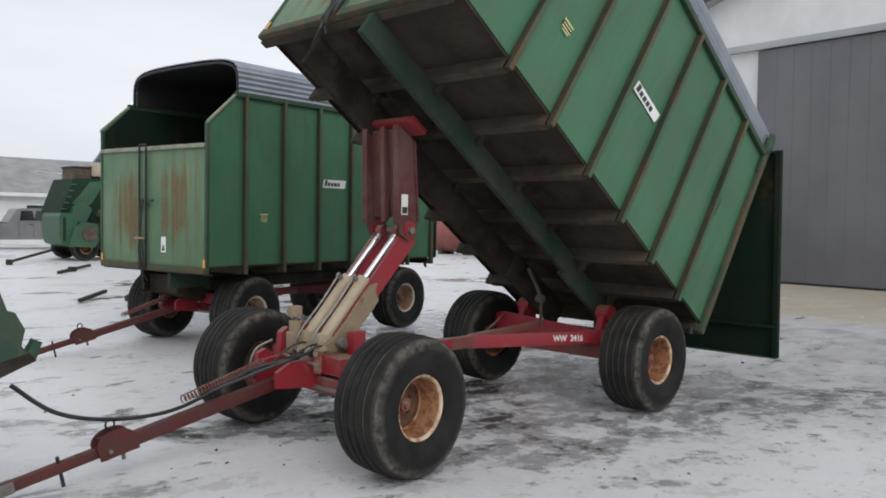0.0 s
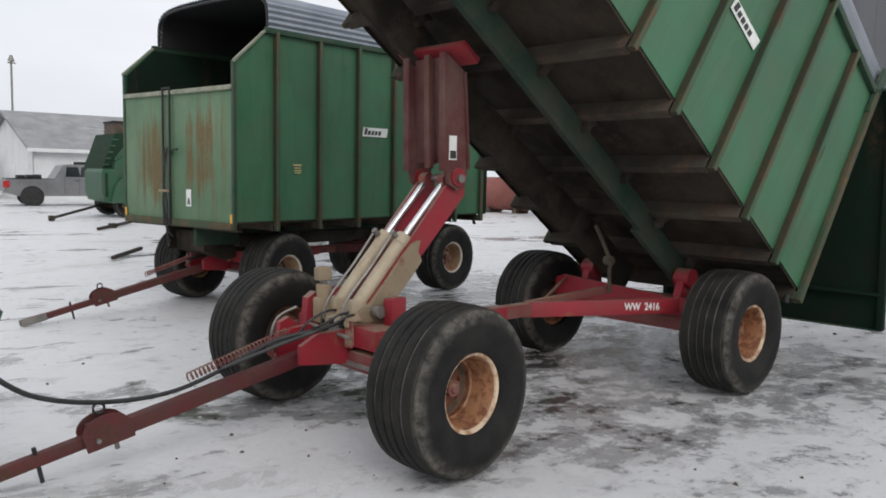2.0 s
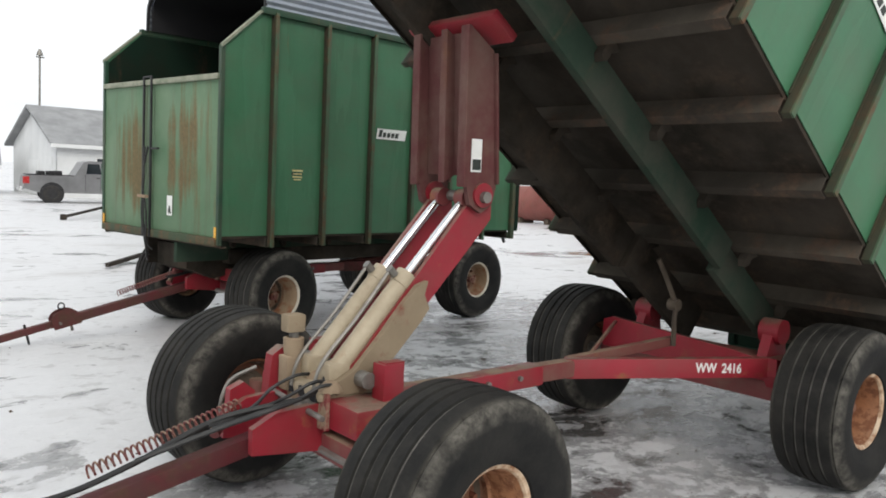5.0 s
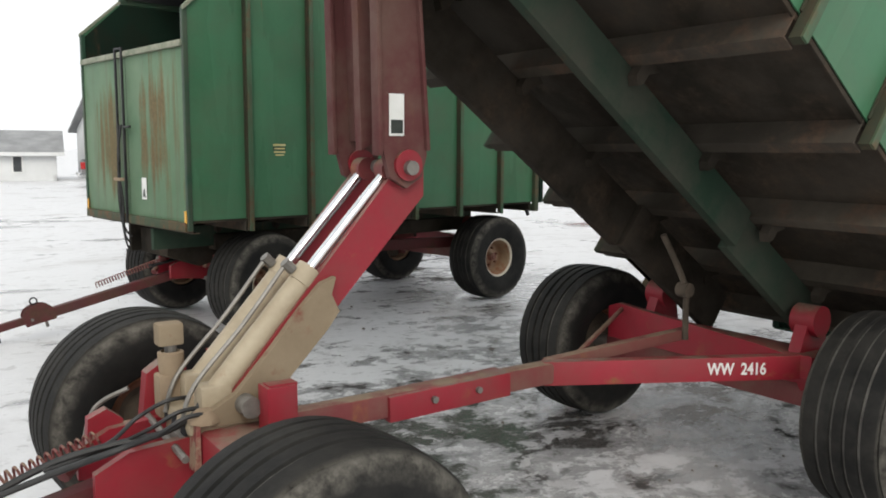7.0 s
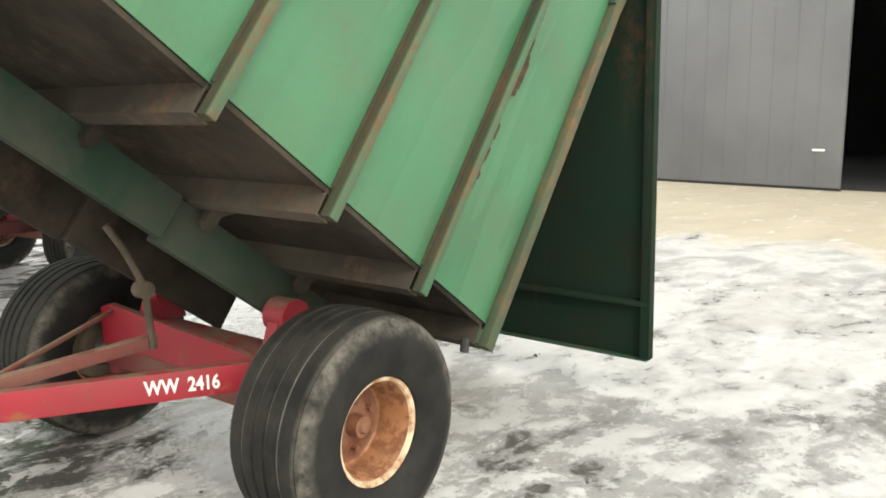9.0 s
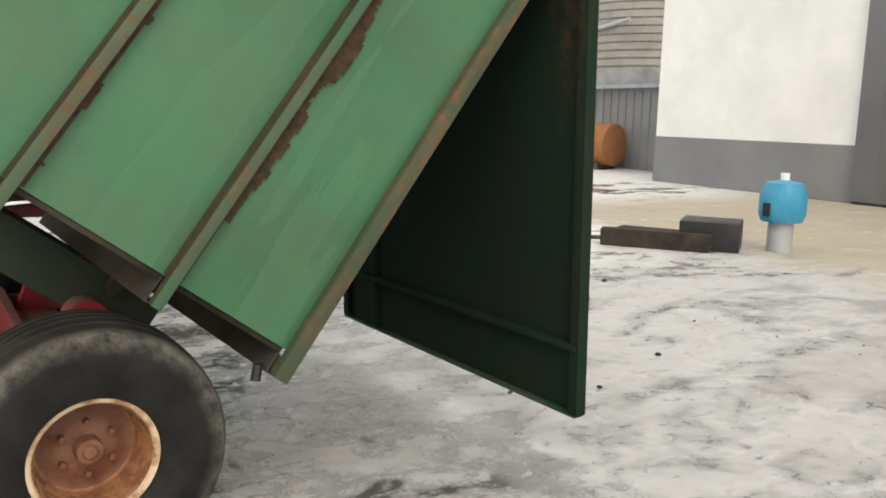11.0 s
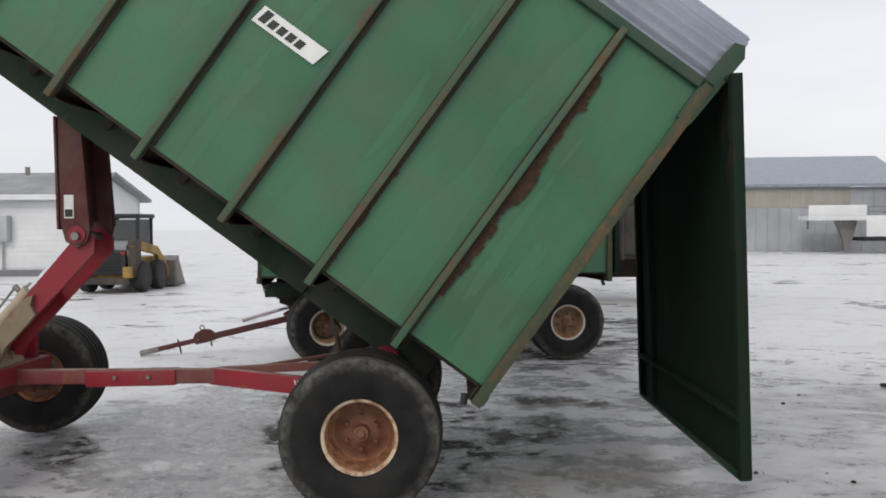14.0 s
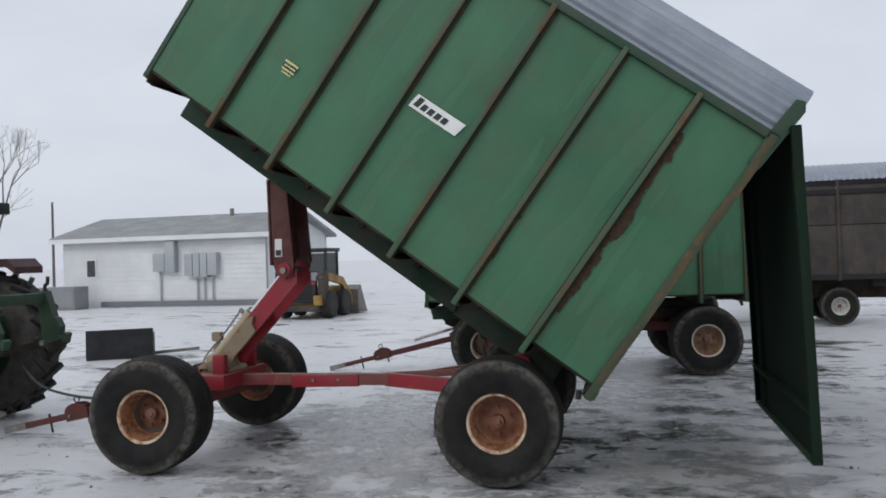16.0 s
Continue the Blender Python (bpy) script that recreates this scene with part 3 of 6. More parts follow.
FLANGE_A, FLANGE_B = flange_mesh(FLANGE), flange_mesh(FLANGE_CREAM)
GROOVE_ME = groove_mesh()
# dark disc added to fill the wheel's inner side
DISC = mesh_of("inner_disc", lathe(B(), [(0.0, 0.07), (0.10, 0.075), (0.12, 0.05), (0.186, 0.045)], 32), TIMBER)
TYRE_ME, RIM_A, RIM_B = tyre_mesh(), rim_mesh(RIM), rim_mesh(RIM_CREAM)
RIM_C = rim_mesh(RIM_GREY)
RIM_DISC_PALE = paint("wheel_disc_cream_rust", (0.24, 0.14, 0.085), (0.42, 0.31, 0.22), 0.44, 0.56, 0.6, 0.6, (9, 9, 9), rust=(0.11, 0.045, 0.026), dirt_col=(0.11, 0.075, 0.05))
DISH, DISH_B, DISH_C = dish_mesh(DISC_RUST), dish_mesh(RIM_DISC_PALE), dish_mesh(RIM_GREY)
NUT_ME = mesh_of("lug_nut", rod(B(), (0, -0.018, 0), (0, -0.052, 0), 0.014, 6, 0.012), DISC_RUST)
HUB_A, HUB_B = hub_mesh(DISC_RUST), hub_mesh(RED_DUSTY)


def wheel(parent, x, y, side, rim=None, steer=0.0, spin=0.0, scale=1.0, deep=0.0):
    """side: -1 with the open face to -y, +1 to +y."""
    m = Matrix.Translation((x, y, R_T * scale)) @ pose(0, 0, 0, 0, 0, steer + (180 if side > 0 else 0)) @ Matrix.Rotation(spin, 4, "Y")
    w = part("wheel", rim or RIM_A, None, parent, "dished steel wheel with rusty copper paint")
    w.matrix_basis = m @ Matrix.Scale(scale, 4)
    part("inner_disc", DISC, None, w)
    part("tyre", TYRE_ME, None, w, "black ribbed flotation tyre, scuffed")
    disc = part("wheel_disc", {RIM_B: DISH_B, RIM_C: DISH_C}.get(rim, DISH), None, w, "dished wheel centre, streaked with rust")
    disc.matrix_basis = Matrix.Translation((0, deep, 0))
    for k in range(6):
        a = math.pi * k / 3
        part("lug_nut", NUT_ME, None, disc).matrix_basis = Matrix.Translation((0.1 * math.cos(a), 0, 0.1 * math.sin(a)))
    part("groove_dust", GROOVE_ME, None, w, "pale dust in the tread grooves")
    part("rim_edge", FLANGE_A if (rim or RIM_A) == RIM_A else FLANGE_B, None, w, "bright worn rim edge")
    part("hub", HUB_B if deep or rim == RIM_B else HUB_A, None, w).matrix_basis = Matrix.Translation((0, deep, 0))
    return w


# ---- the wagon box ----
L, HALF, H = 4.35, 1.176, 2.29
F0 = -0.11
RIBS = [0.64 + 0.62 * i for i in range(6)]
RIBS_LOW = [0.46 + 0.65 * i for i in range(6)]
FLOOR = 0.118


def arch(u, half=1.165, rise=0.445):
    """A point of the roof's section, u from 0 to 1 across."""
    a = math.pi * (1 - u)
    c, s = math.cos(a), math.sin(a)
    y = half * math.copysign(abs(c) ** 0.36, c)
    return y, rise * abs(s) ** 0.36 + 0.03 * (1 - (y / half) ** 2)


def lettered_plate(parent, m, w, h):
    """A white maker's plate with dark slanted bars for its lettering."""
    part("maker_plate", prism(B(), [(0, 0), (w * 0.94, 0), (w, h), (w * 0.04, h)], -0.004, 0, m), WHITE, parent, "white maker's plate with dark lettering bars")
    for i in range(5):
        x, z = w * (0.06 + 0.135 * i), h * 0.2
        tall, bw = h * (0.70 if i == 0 else 0.46), w * 0.10
        bm = prism(B(), [(x, z), (x + bw, z), (x + bw + tall * 0.25, z + tall), (x + tall * 0.25, z + tall)], -0.007, -0.0045, m)
        part("lettering_bar", bm, DARK_INK, parent)


def warning_decal(parent, m, material=DECAL_YELLOW):
    part("warning_decal", box(B(), 0, 0.13, -0.004, 0, 0.062, 0.086, m), DARK_INK, parent, "small worn warning decal")
    for z0, z1, w in ((0.098, 0.116, 0.13), (0.068, 0.080, 0.11), (0.036, 0.050, 0.12), (0.010, 0.022, 0.09)):
        part("lettering_bar", box(B(), 0.066 - w / 2, 0.066 + w / 2, -0.007, -0.0045, z0, z1, m), material, parent)


def wagon_box(parent, m, ribs):
    """The tall ribbed steel box with its arched roof; local x runs from the front wall to the rear, z up from the rib tips."""
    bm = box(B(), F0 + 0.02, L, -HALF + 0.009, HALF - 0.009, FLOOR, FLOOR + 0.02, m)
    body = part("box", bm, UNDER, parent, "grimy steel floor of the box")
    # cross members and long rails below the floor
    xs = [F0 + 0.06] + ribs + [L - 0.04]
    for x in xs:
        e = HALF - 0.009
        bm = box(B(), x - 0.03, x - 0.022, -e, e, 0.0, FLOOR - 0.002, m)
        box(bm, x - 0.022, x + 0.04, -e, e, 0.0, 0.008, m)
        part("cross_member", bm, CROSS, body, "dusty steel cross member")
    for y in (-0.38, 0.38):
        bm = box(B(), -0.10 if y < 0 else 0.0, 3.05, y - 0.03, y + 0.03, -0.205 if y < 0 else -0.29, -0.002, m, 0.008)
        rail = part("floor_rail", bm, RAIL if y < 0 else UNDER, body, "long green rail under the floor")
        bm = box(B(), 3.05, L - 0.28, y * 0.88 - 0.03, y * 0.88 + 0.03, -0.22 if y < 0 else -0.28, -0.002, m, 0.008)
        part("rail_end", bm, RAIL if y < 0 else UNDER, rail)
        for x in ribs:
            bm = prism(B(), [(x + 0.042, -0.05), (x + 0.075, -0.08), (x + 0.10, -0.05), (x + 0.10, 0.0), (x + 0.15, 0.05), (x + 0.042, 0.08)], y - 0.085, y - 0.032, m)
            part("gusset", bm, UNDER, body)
    # hanging edge strip along each side
    for s in (-1, 1):
        bays = [F0] + ribs + [L]
        for a, c in zip(bays, bays[1:]):
            y0 = s * HALF
            bm = B()
            # each sheet is dished very slightly outward
            va, vc = [], []
            nx, nz = 6, 10
            for j in range(nz + 1):
                for i in range(nx + 1):
                    x = a + (c - a) * i / nx
                    zt = H - 0.04 if a > 0.3 or x >= 0.29 else H - 0.41 + 0.37 * (x - F0) / (0.29 - F0)
                    z = 0.115 + (zt - 0.115) * j / nz
                    d = 0.007 * math.sin(math.pi * i / nx) * math.sin(math.pi * j / nz) * (1 + 0.8 * noise.noise((x * 2, z * 2, s)))
                    va.append(bm.verts.new(m @ Vector((x, y0 + s * d, z))))
                    vc.append(bm.verts.new(m @ Vector((x, y0 - s * 0.006 + s * d, z))))
            w = nx + 1
            for j in range(nz):
                for i in range(nx):
                    k = j * w + i
                    bm.faces.new((va[k], va[k + 1], va[k + w + 1], va[k + w]))
                    bm.faces.new((vc[k], vc[k + w], vc[k + w + 1], vc[k + 1]))
            rim_i = [i for i in range(w)] + [w - 1 + w * j for j in range(1, nz + 1)] + [nz * w + i for i in range(nx - 1, -1, -1)] + [w * j for j in range(nz - 1, 0, -1)]
            for i, j in zip(rim_i, rim_i[1:] + rim_i[:1]):
                bm.faces.new((va[i], vc[i], vc[j], va[j]))
            part("side_panel", bm, GREEN, body, "faded green sheet steel panel")
        for x in ribs:
            bm = B()
            o = s * (HALF + 0.008)
            box(bm, x - 0.021, x + 0.021, o + s * 0.043, o + s * 0.056, 0.0, H - 0.02, m, 0.004)
            rib = part("rib", bm, RIB, body, "rust-edged pressed steel rib")
            part("rib_web", box(B(), x - 0.019, x + 0.024, o - s * 0.004, o + s * 0.0435, 0.003, H - 0.022, m, 0.003), WEB, rib)
            part("rib_side_strip", box(B(), x - 0.032, x + 0.044, o - s * 0.004, o + s * 0.004, 0.12, H - 0.05, m), WEB, rib, "dark strip beside the rib, streaked with rust")
        for x0, x1 in ((L - 0.055, L + 0.012),):
            bm = box(B(), x0, x1, s * HALF + s * 0.003, s * (HALF + 0.055), 0.0, H, m, 0.006)
            part("rear_post", bm, POST, body)
        bm = box(B(), 0.31, L + 0.01, s * (HALF - 0.012), s * (HALF + 0.05), H - 0.045, H + 0.02, m, 0.006)
        part("top_rail", bm, GREEN_DARK, body)
        bm = prism(B(), [(F0 - 0.012, H - 0.42), (0.295, H - 0.045), (0.365, H - 0.025), (0.295, H - 0.015), (F0 - 0.012, H - 0.385)], s * (HALF - 0.01), s * (HALF + 0.03), m)
        part("front_edge", bm, EDGE, body, "pale worn steel edge")
        bm = box(B(), F0 - 0.012, F0 + 0.03, s * (HALF - 0.035), s * (HALF + 0.012), 0.03, H - 0.40, m, 0.004)
        part("corner_post", bm, GREEN_DARK, body)
        bm = box(B(), F0 + 0.03, L - 0.06, s * (HALF - 0.02), s * (HALF - 0.009), 0.092, 0.114, m, 0.003)
        part("side_sill", bm, UNDER, body)
        bm = box(B(), F0 - 0.018, F0 - 0.012, s * (HALF - 0.055), s * (HALF - 0.02), 0.09, 0.20, m)
        part("reflector", bm, REFLECTOR, body, "amber corner reflector strip")
    # front wall: two wide sheets, a narrow strip, rails and bars
    FT = 1.58
    top_m = m
    m = m @ Matrix.Translation((F0, 0, 0))
    for y0, y1 in ((-HALF + 0.03, 0.055), (0.065, 0.205), (0.215, HALF - 0.03)):
        part("front_panel", box(B(), 0.0, 0.02, y0, y1, 0.10, FT, m, 0.003), GREEN_RUSTED, body, "green front sheet with long rust streaks")
    part("front_rail", box(B(), -0.03, 0.035, -HALF + 0.02, HALF - 0.02, FT, FT + 0.055, m, 0.01), EDGE, body, "pale worn top rail")
    part("bottom_rail", box(B(), -0.03, 0.035, -HALF + 0.02, HALF - 0.02, 0.02, 0.10, m, 0.01), POST, body)
    for y in (0.06, 0.21):
        part("ladder_bar", beam(B(), m @ Vector((-0.035, y, 0.02)), m @ Vector((-0.035, y, FT + 0.09)), 0.026, 0.022, up=m.to_3x3() @ Vector((1, 0, 0))), BLACK, body, "dark upright ladder bar")
    for z in (1.66,):
        part("ladder_rung", rod(B(), m @ Vector((-0.035, 0.05, z)), m @ Vector((-0.035, 0.22, z)), 0.011, 8), BLACK, body)
    part("latch", beam(B(), m @ Vector((-0.03, 0.06, 0.93)), m @ Vector((-0.06, -0.14, 0.93)), 0.025, 0.02), BLACK, body)
    for k, y in enumerate((0.10, 0.16, 0.195)):
        bm = hose_path(B(), [m @ Vector((-0.045, y, 0.95)), m @ Vector((-0.07, y + 0.05 - 0.06 * k, 0.62)), m @ Vector((-0.065, y - 0.02, 0.25)), m @ Vector((-0.05, y - 0.05 * k, -0.02 - 0.05 * k)), m @ Vector((0.02, y, -0.12 - 0.06 * k))], 0.010, 6)
        part("hose", bm, HOSE, body, "black hose hanging down the front")
    part("hose_clip", box(B(), -0.085, -0.03, 0.07, 0.24, 0.42, 0.45, m, 0.004), TAN, body)
    wf = m @ pose(-0.006, -0.24, 0.26, 0, 0, -90)
    tag = part("front_decal", box(B(), 0.0, 0.10, -0.004, 0, 0.0, 0.2, wf), WHITE, body, "small white decal with a dark mark")
    part("lettering", prism(B(), [(0.02, 0.02), (0.045, 0.02), (0.05, 0.06), (0.06, 0.02), (0.085, 0.02), (0.06, 0.1), (0.045, 0.1)], -0.006, -0.0045, wf), DARK_INK, body)
    m = top_m
    # roof: corrugated sheet arched over the top, its flutes run lengthwise
    xa, xb = 0.37, L + 0.03
    bm = B()
    n = 264
    dense = [arch(k / 3000) for k in range(3001)]
    run = [0.0]
    for p0, p1 in zip(dense, dense[1:]):
        run.append(run[-1] + math.hypot(p1[0] - p0[0], p1[1] - p0[1]))
    even = [(float(np.interp(run[-1] * k / n, run, [p[0] for p in dense])), float(np.interp(run[-1] * k / n, run, [p[1] for p in dense]))) for k in range(n + 1)]
    rings = []
    for x in (xa, xa + 0.03, xb - 0.03, xb):
        up, lo = [], []
        for i in range(n + 1):
            y, z = even[i]
            a0, a1 = even[max(i - 2, 0)], even[min(i + 2, n)]
            nl = Vector((0, -(a1[1] - a0[1]), a1[0] - a0[0])).normalized()
            p = Vector((x, y, H + 0.022 + z)) + nl * 0.009 * math.cos(i * math.pi / 3)
            up.append(bm.verts.new(m @ p))
            lo.append(bm.verts.new(m @ (p - nl * 0.006)))
        rings.append((up, lo))
    for (u0, l0), (u1, l1) in zip(rings, rings[1:]):
        for i in range(n):
            bm.faces.new((u0[i], u0[i + 1], u1[i + 1], u1[i]))
            bm.faces.new((l0[i], l1[i], l1[i + 1], l0[i + 1]))
    for u, lo in (rings[0], rings[-1]):
        for i in range(n):
            bm.faces.new((u[i], lo[i], lo[i + 1], u[i + 1]))
    part("roof", bm, GALV, body, "arched corrugated grey metal roof")
    # added sheet with the shade under the roof put into its colour
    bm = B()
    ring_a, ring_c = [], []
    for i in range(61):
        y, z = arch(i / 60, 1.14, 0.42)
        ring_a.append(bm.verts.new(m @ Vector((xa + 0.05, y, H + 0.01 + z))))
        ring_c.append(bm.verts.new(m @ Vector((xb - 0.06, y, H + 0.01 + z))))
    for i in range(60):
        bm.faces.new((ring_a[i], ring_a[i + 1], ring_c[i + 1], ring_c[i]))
    part("roof_dark_sheet", bm, INTERIOR, body, "near-black sheet added under the roof, standing in for shade")
    # added sheets that darken the inside walls in place of shade
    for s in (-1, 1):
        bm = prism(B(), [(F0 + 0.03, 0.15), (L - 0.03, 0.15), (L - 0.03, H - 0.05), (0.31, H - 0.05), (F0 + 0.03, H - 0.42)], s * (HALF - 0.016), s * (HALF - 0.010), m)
        part("side_dark_sheet", bm, GATE_SHADE, body, "dark sheet added on the inside wall, shade in its colour")
    for x in (xa - 0.015, (xa + xb) / 2, xb - 0.05):
        bm = B()
        pts = []
        for i in range(41):
            y, z = arch(i / 40, 1.145, 0.405)
            pts.append(m @ Vector((x + 0.02, y, H + 0.01 + z)))
        hose_path(bm, pts[::2], 0.02, 6)
        part("roof_hoop", bm, BLACK, body, "dark bent roof hoop")
    # tailgate hinge ears
    for s in (-1, 1):
        bm = prism(B(), [(L - 0.07, H - 0.25), (L + 0.02, H - 0.25), (L + 0.05, H + 0.24), (L + 0.01, H + 0.30), (L - 0.05, H + 0.28), (L - 0.07, H)], s * (HALF + 0.012), s * (HALF + 0.05), m)
        part("hinge_ear", bm, GREEN_DARK, body)
    for s in (-1, 1):
        part("drain_peg", rod(B(), m @ Vector((L - 0.10, s * (HALF - 0.04), 0.01)), m @ Vector((L - 0.07, s * (HALF - 0.04), -0.05)), 0.022, 8), BLACK, body)
    part("rear_sill", box(B(), L - 0.05, L + 0.03, -HALF, HALF, 0.01, 0.085, m, 0.008), RIB, body)
    return body


def tailgate(parent, m):
    """The hinged rear door: a sheet with a deep flanged frame and inner stiffeners; m at its top edge, z up, x outward."""
    gh, gw = 2.28, 1.20
    # sheet in the green that already carries the box's shade
    g = part("tailgate", box(B(), 0.075, 0.085, -gw, gw, -gh, 0, m), GATE_SHADE, parent, "tall green steel tailgate swung open")
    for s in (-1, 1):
        part("flange", box(B(), 0.03, 0.095, s * gw, s * (gw + 0.012), -gh, 0.02, m, 0.003), GATE_SHADE, g)
        part("flange", box(B(), 0.03, 0.040, s * gw, s * (gw - 0.05), -gh, 0.02, m, 0.003), GATE_SHADE, g)
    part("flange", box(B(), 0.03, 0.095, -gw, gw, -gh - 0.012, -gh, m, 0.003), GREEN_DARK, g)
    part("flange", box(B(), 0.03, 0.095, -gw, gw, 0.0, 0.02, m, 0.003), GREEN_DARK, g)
    part("stiffener", box(B(), 0.02, 0.075, -gw, gw, -gh + 0.33, -gh + 0.36, m, 0.004), GATE_SHADE, g, "rusty cross stiffener")
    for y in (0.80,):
        part("stiffener", box(B(), 0.035, 0.075, y - 0.03, y + 0.03, -gh + 0.02, 0, m, 0.006), GATE_SHADE, g)
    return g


# ---- running gear ----
def letters(parent, m, body, size, material):
    """Stencilled lettering, each character a part."""
    cu = bpy.data.curves.new("letter", "FONT")
    cu.body, cu.size, cu.extrude, cu.offset = body, size, 0.0015, 0.0022
    ob = bpy.data.objects.new("letter", cu)
    scene.collection.objects.link(ob)
    me = bpy.data.meshes.new_from_object(ob.evaluated_get(bpy.context.evaluated_depsgraph_get()))
    bpy.data.objects.remove(ob)
    src = B()
    src.from_mesh(me)
    left = set(src.verts)
    while left:
        group, todo = set(), [min(left, key=lambda v: v.index)]
        while todo:
            v = todo.pop()
            if v in left:
                left.discard(v)
                group.add(v)
                todo += [e.other_vert(v) for e in v.link_edges]
        out, idx = B(), {}
        for v in sorted(group, key=lambda v: v.index):
            idx[v] = out.verts.new(v.co)
        for f in src.faces:
            if f.verts[0] in group:
                out.faces.new([idx[v] for v in f.verts])
        part("letter", out, material, parent, "white stencilled character of WW 2416").matrix_basis = m
    src.free()


def running_gear(w, front, rear, tongue, rim, mid=0.0, rail_mat=RED, root=0.53, latch=0.65):
    """Axles, frame rails, bolsters, wheels and tongue, in the wagon's own frame.

    front and rear: the axle's middle in x and y, half the track, the axle's turn and the wheels' own steer in degrees; mid: y of the reach."""
    for cx, cy, track, turned, steer in (front, rear):
        turn = pose(cx, cy, 0, 0, 0, turned)
        half = track - 0.21
        for s in (-1, 1):
            wh = wheel(w, 0, s * track, s, rim, steer, spin=1.3 * s + cx, deep=0.05 if cx < 1 else 0.0)
            wh.matrix_basis = turn @ wh.matrix_basis
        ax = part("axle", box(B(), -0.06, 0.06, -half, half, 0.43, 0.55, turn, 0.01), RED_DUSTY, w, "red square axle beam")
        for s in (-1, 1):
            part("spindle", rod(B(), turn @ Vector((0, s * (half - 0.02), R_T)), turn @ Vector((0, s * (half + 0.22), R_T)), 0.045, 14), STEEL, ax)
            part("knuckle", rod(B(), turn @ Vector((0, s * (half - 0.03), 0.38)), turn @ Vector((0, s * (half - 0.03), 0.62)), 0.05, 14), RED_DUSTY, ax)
    turn = pose(rear[0], rear[1], 0, 0, 0, rear[3])
    end = turn @ Vector((-0.06, -0.60, 0))
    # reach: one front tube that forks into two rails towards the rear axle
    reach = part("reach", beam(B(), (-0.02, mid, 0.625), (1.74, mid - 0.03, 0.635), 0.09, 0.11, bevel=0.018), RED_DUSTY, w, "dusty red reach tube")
    part("sleeve", beam(B(), (0.72, mid - 0.01, 0.615), (1.40, mid - 0.02, 0.63), 0.13, 0.12, bevel=0.012), RED, reach)
    part("clamp_bolt", rod(B(), (0.95, mid - 0.10, 0.63), (0.95, mid + 0.07, 0.63), 0.016, 8), STEEL, reach)
    part("clamp_bolt", rod(B(), (1.2, mid - 0.10, 0.635), (1.2, mid + 0.07, 0.635), 0.016, 8), STEEL, reach)
    part("frame_rail", beam(B(), (1.66, mid - 0.02, 0.632), (end[0], end[1], 0.655), 0.065, 0.125), rail_mat, w, "red steel rail from the reach to the rear axle")
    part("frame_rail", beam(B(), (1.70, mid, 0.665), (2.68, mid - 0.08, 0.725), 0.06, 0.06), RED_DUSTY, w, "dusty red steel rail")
    part("rail_foot", prism(B(), [(-0.12, 0.605), (-0.02, 0.46), (0.12, 0.46), (0.12, 0.66), (-0.12, 0.72)], -0.66, -0.57, turn), RED, w)
    # rear bolster: a deep plate over the axle with hinge lugs
    bol = part("bolster", prism(B(), [(-0.04, 0.56), (0.16, 0.56), (0.16, 0.70), (-0.04, 0.70)], -0.74, 0.74, turn), RED, w, "red rear bolster beam")
    for s in (-1, 1):
        part("hinge_lug", rod(B(), turn @ Vector((0.12, s * 0.50 - 0.07, 0.86)), turn @ Vector((0.12, s * 0.50 + 0.07, 0.86)), 0.085, 20), RED, bol)
        part("lug_plate", prism(B(), [(-0.02, 0.69), (0.24, 0.69), (0.20, 0.88), (0.06, 0.90)], s * 0.50 - 0.035, s * 0.50 + 0.035, turn), RED, bol)
    part("brace_rod", rod(B(), (1.90, mid, 0.68), turn @ Vector((-0.03, 0.68, 0.76)), 0.014, 8), RED_DUSTY, bol)
    rot = turn @ Matrix.Rotation(math.pi / 2, 4, "Z")
    part("cross_plate", prism(B(), [(-0.80, 0.56), (0.76, 0.56), (0.76, 0.76), (0.68, 0.79), (-0.35, 0.72), (-0.80, 0.66)], 0.05, 0.09, rot), RED, bol, "sloping red plate across the rear axle")
    prop = part("safety_prop", hose_path(B(), [(2.64, mid - 0.12, 0.70), (2.62, mid - 0.13, 0.88), (2.60, mid - 0.14, 1.0), (2.55, mid - 0.10, 1.16), (2.47, mid - 0.08, 1.30)], 0.018, 8), TIMBER, bol, "rusty prop rod")
    part("prop_eye", rod(B(), (2.60, mid - 0.17, 0.99), (2.60, mid - 0.10, 0.99), 0.042, 12), TIMBER, prop)
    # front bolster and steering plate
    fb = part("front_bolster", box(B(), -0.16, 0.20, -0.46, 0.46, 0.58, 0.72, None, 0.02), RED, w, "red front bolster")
    for y in (-0.34, 0.30):
        part("side_cheek", prism(B(), [(-0.02, 0.62), (0.16, 0.62), (0.16, 0.90), (0.05, 0.90), (0.04, 0.72), (-0.02, 0.70)], y - 0.03, y + 0.03), RED, fb)
    part("cheek_block", box(B(), 0.04, 0.153, -0.376, -0.28, 0.705, 0.893, None, 0.008), RED, fb)
    part("stop_block", box(B(), -0.22, -0.10, 0.08, 0.17, 0.70, 0.87, None, 0.012), TAN, fb, "dusty upright stop block")
    part("stop_cup", lathe(B(), [(0.045, 0.86), (0.050, 0.90), (0.052, 0.955), (0.038, 0.96), (0.03, 0.92)], 14, Matrix.Translation((-0.16, 0.125, 0)) @ Matrix.Rotation(math.pi / 2, 4, "X")), TAN, fb)
    part("stop_cap", box(B(), -0.215, -0.115, 0.085, 0.165, 0.985, 1.075, None, 0.012), LEG_MUD, fb)
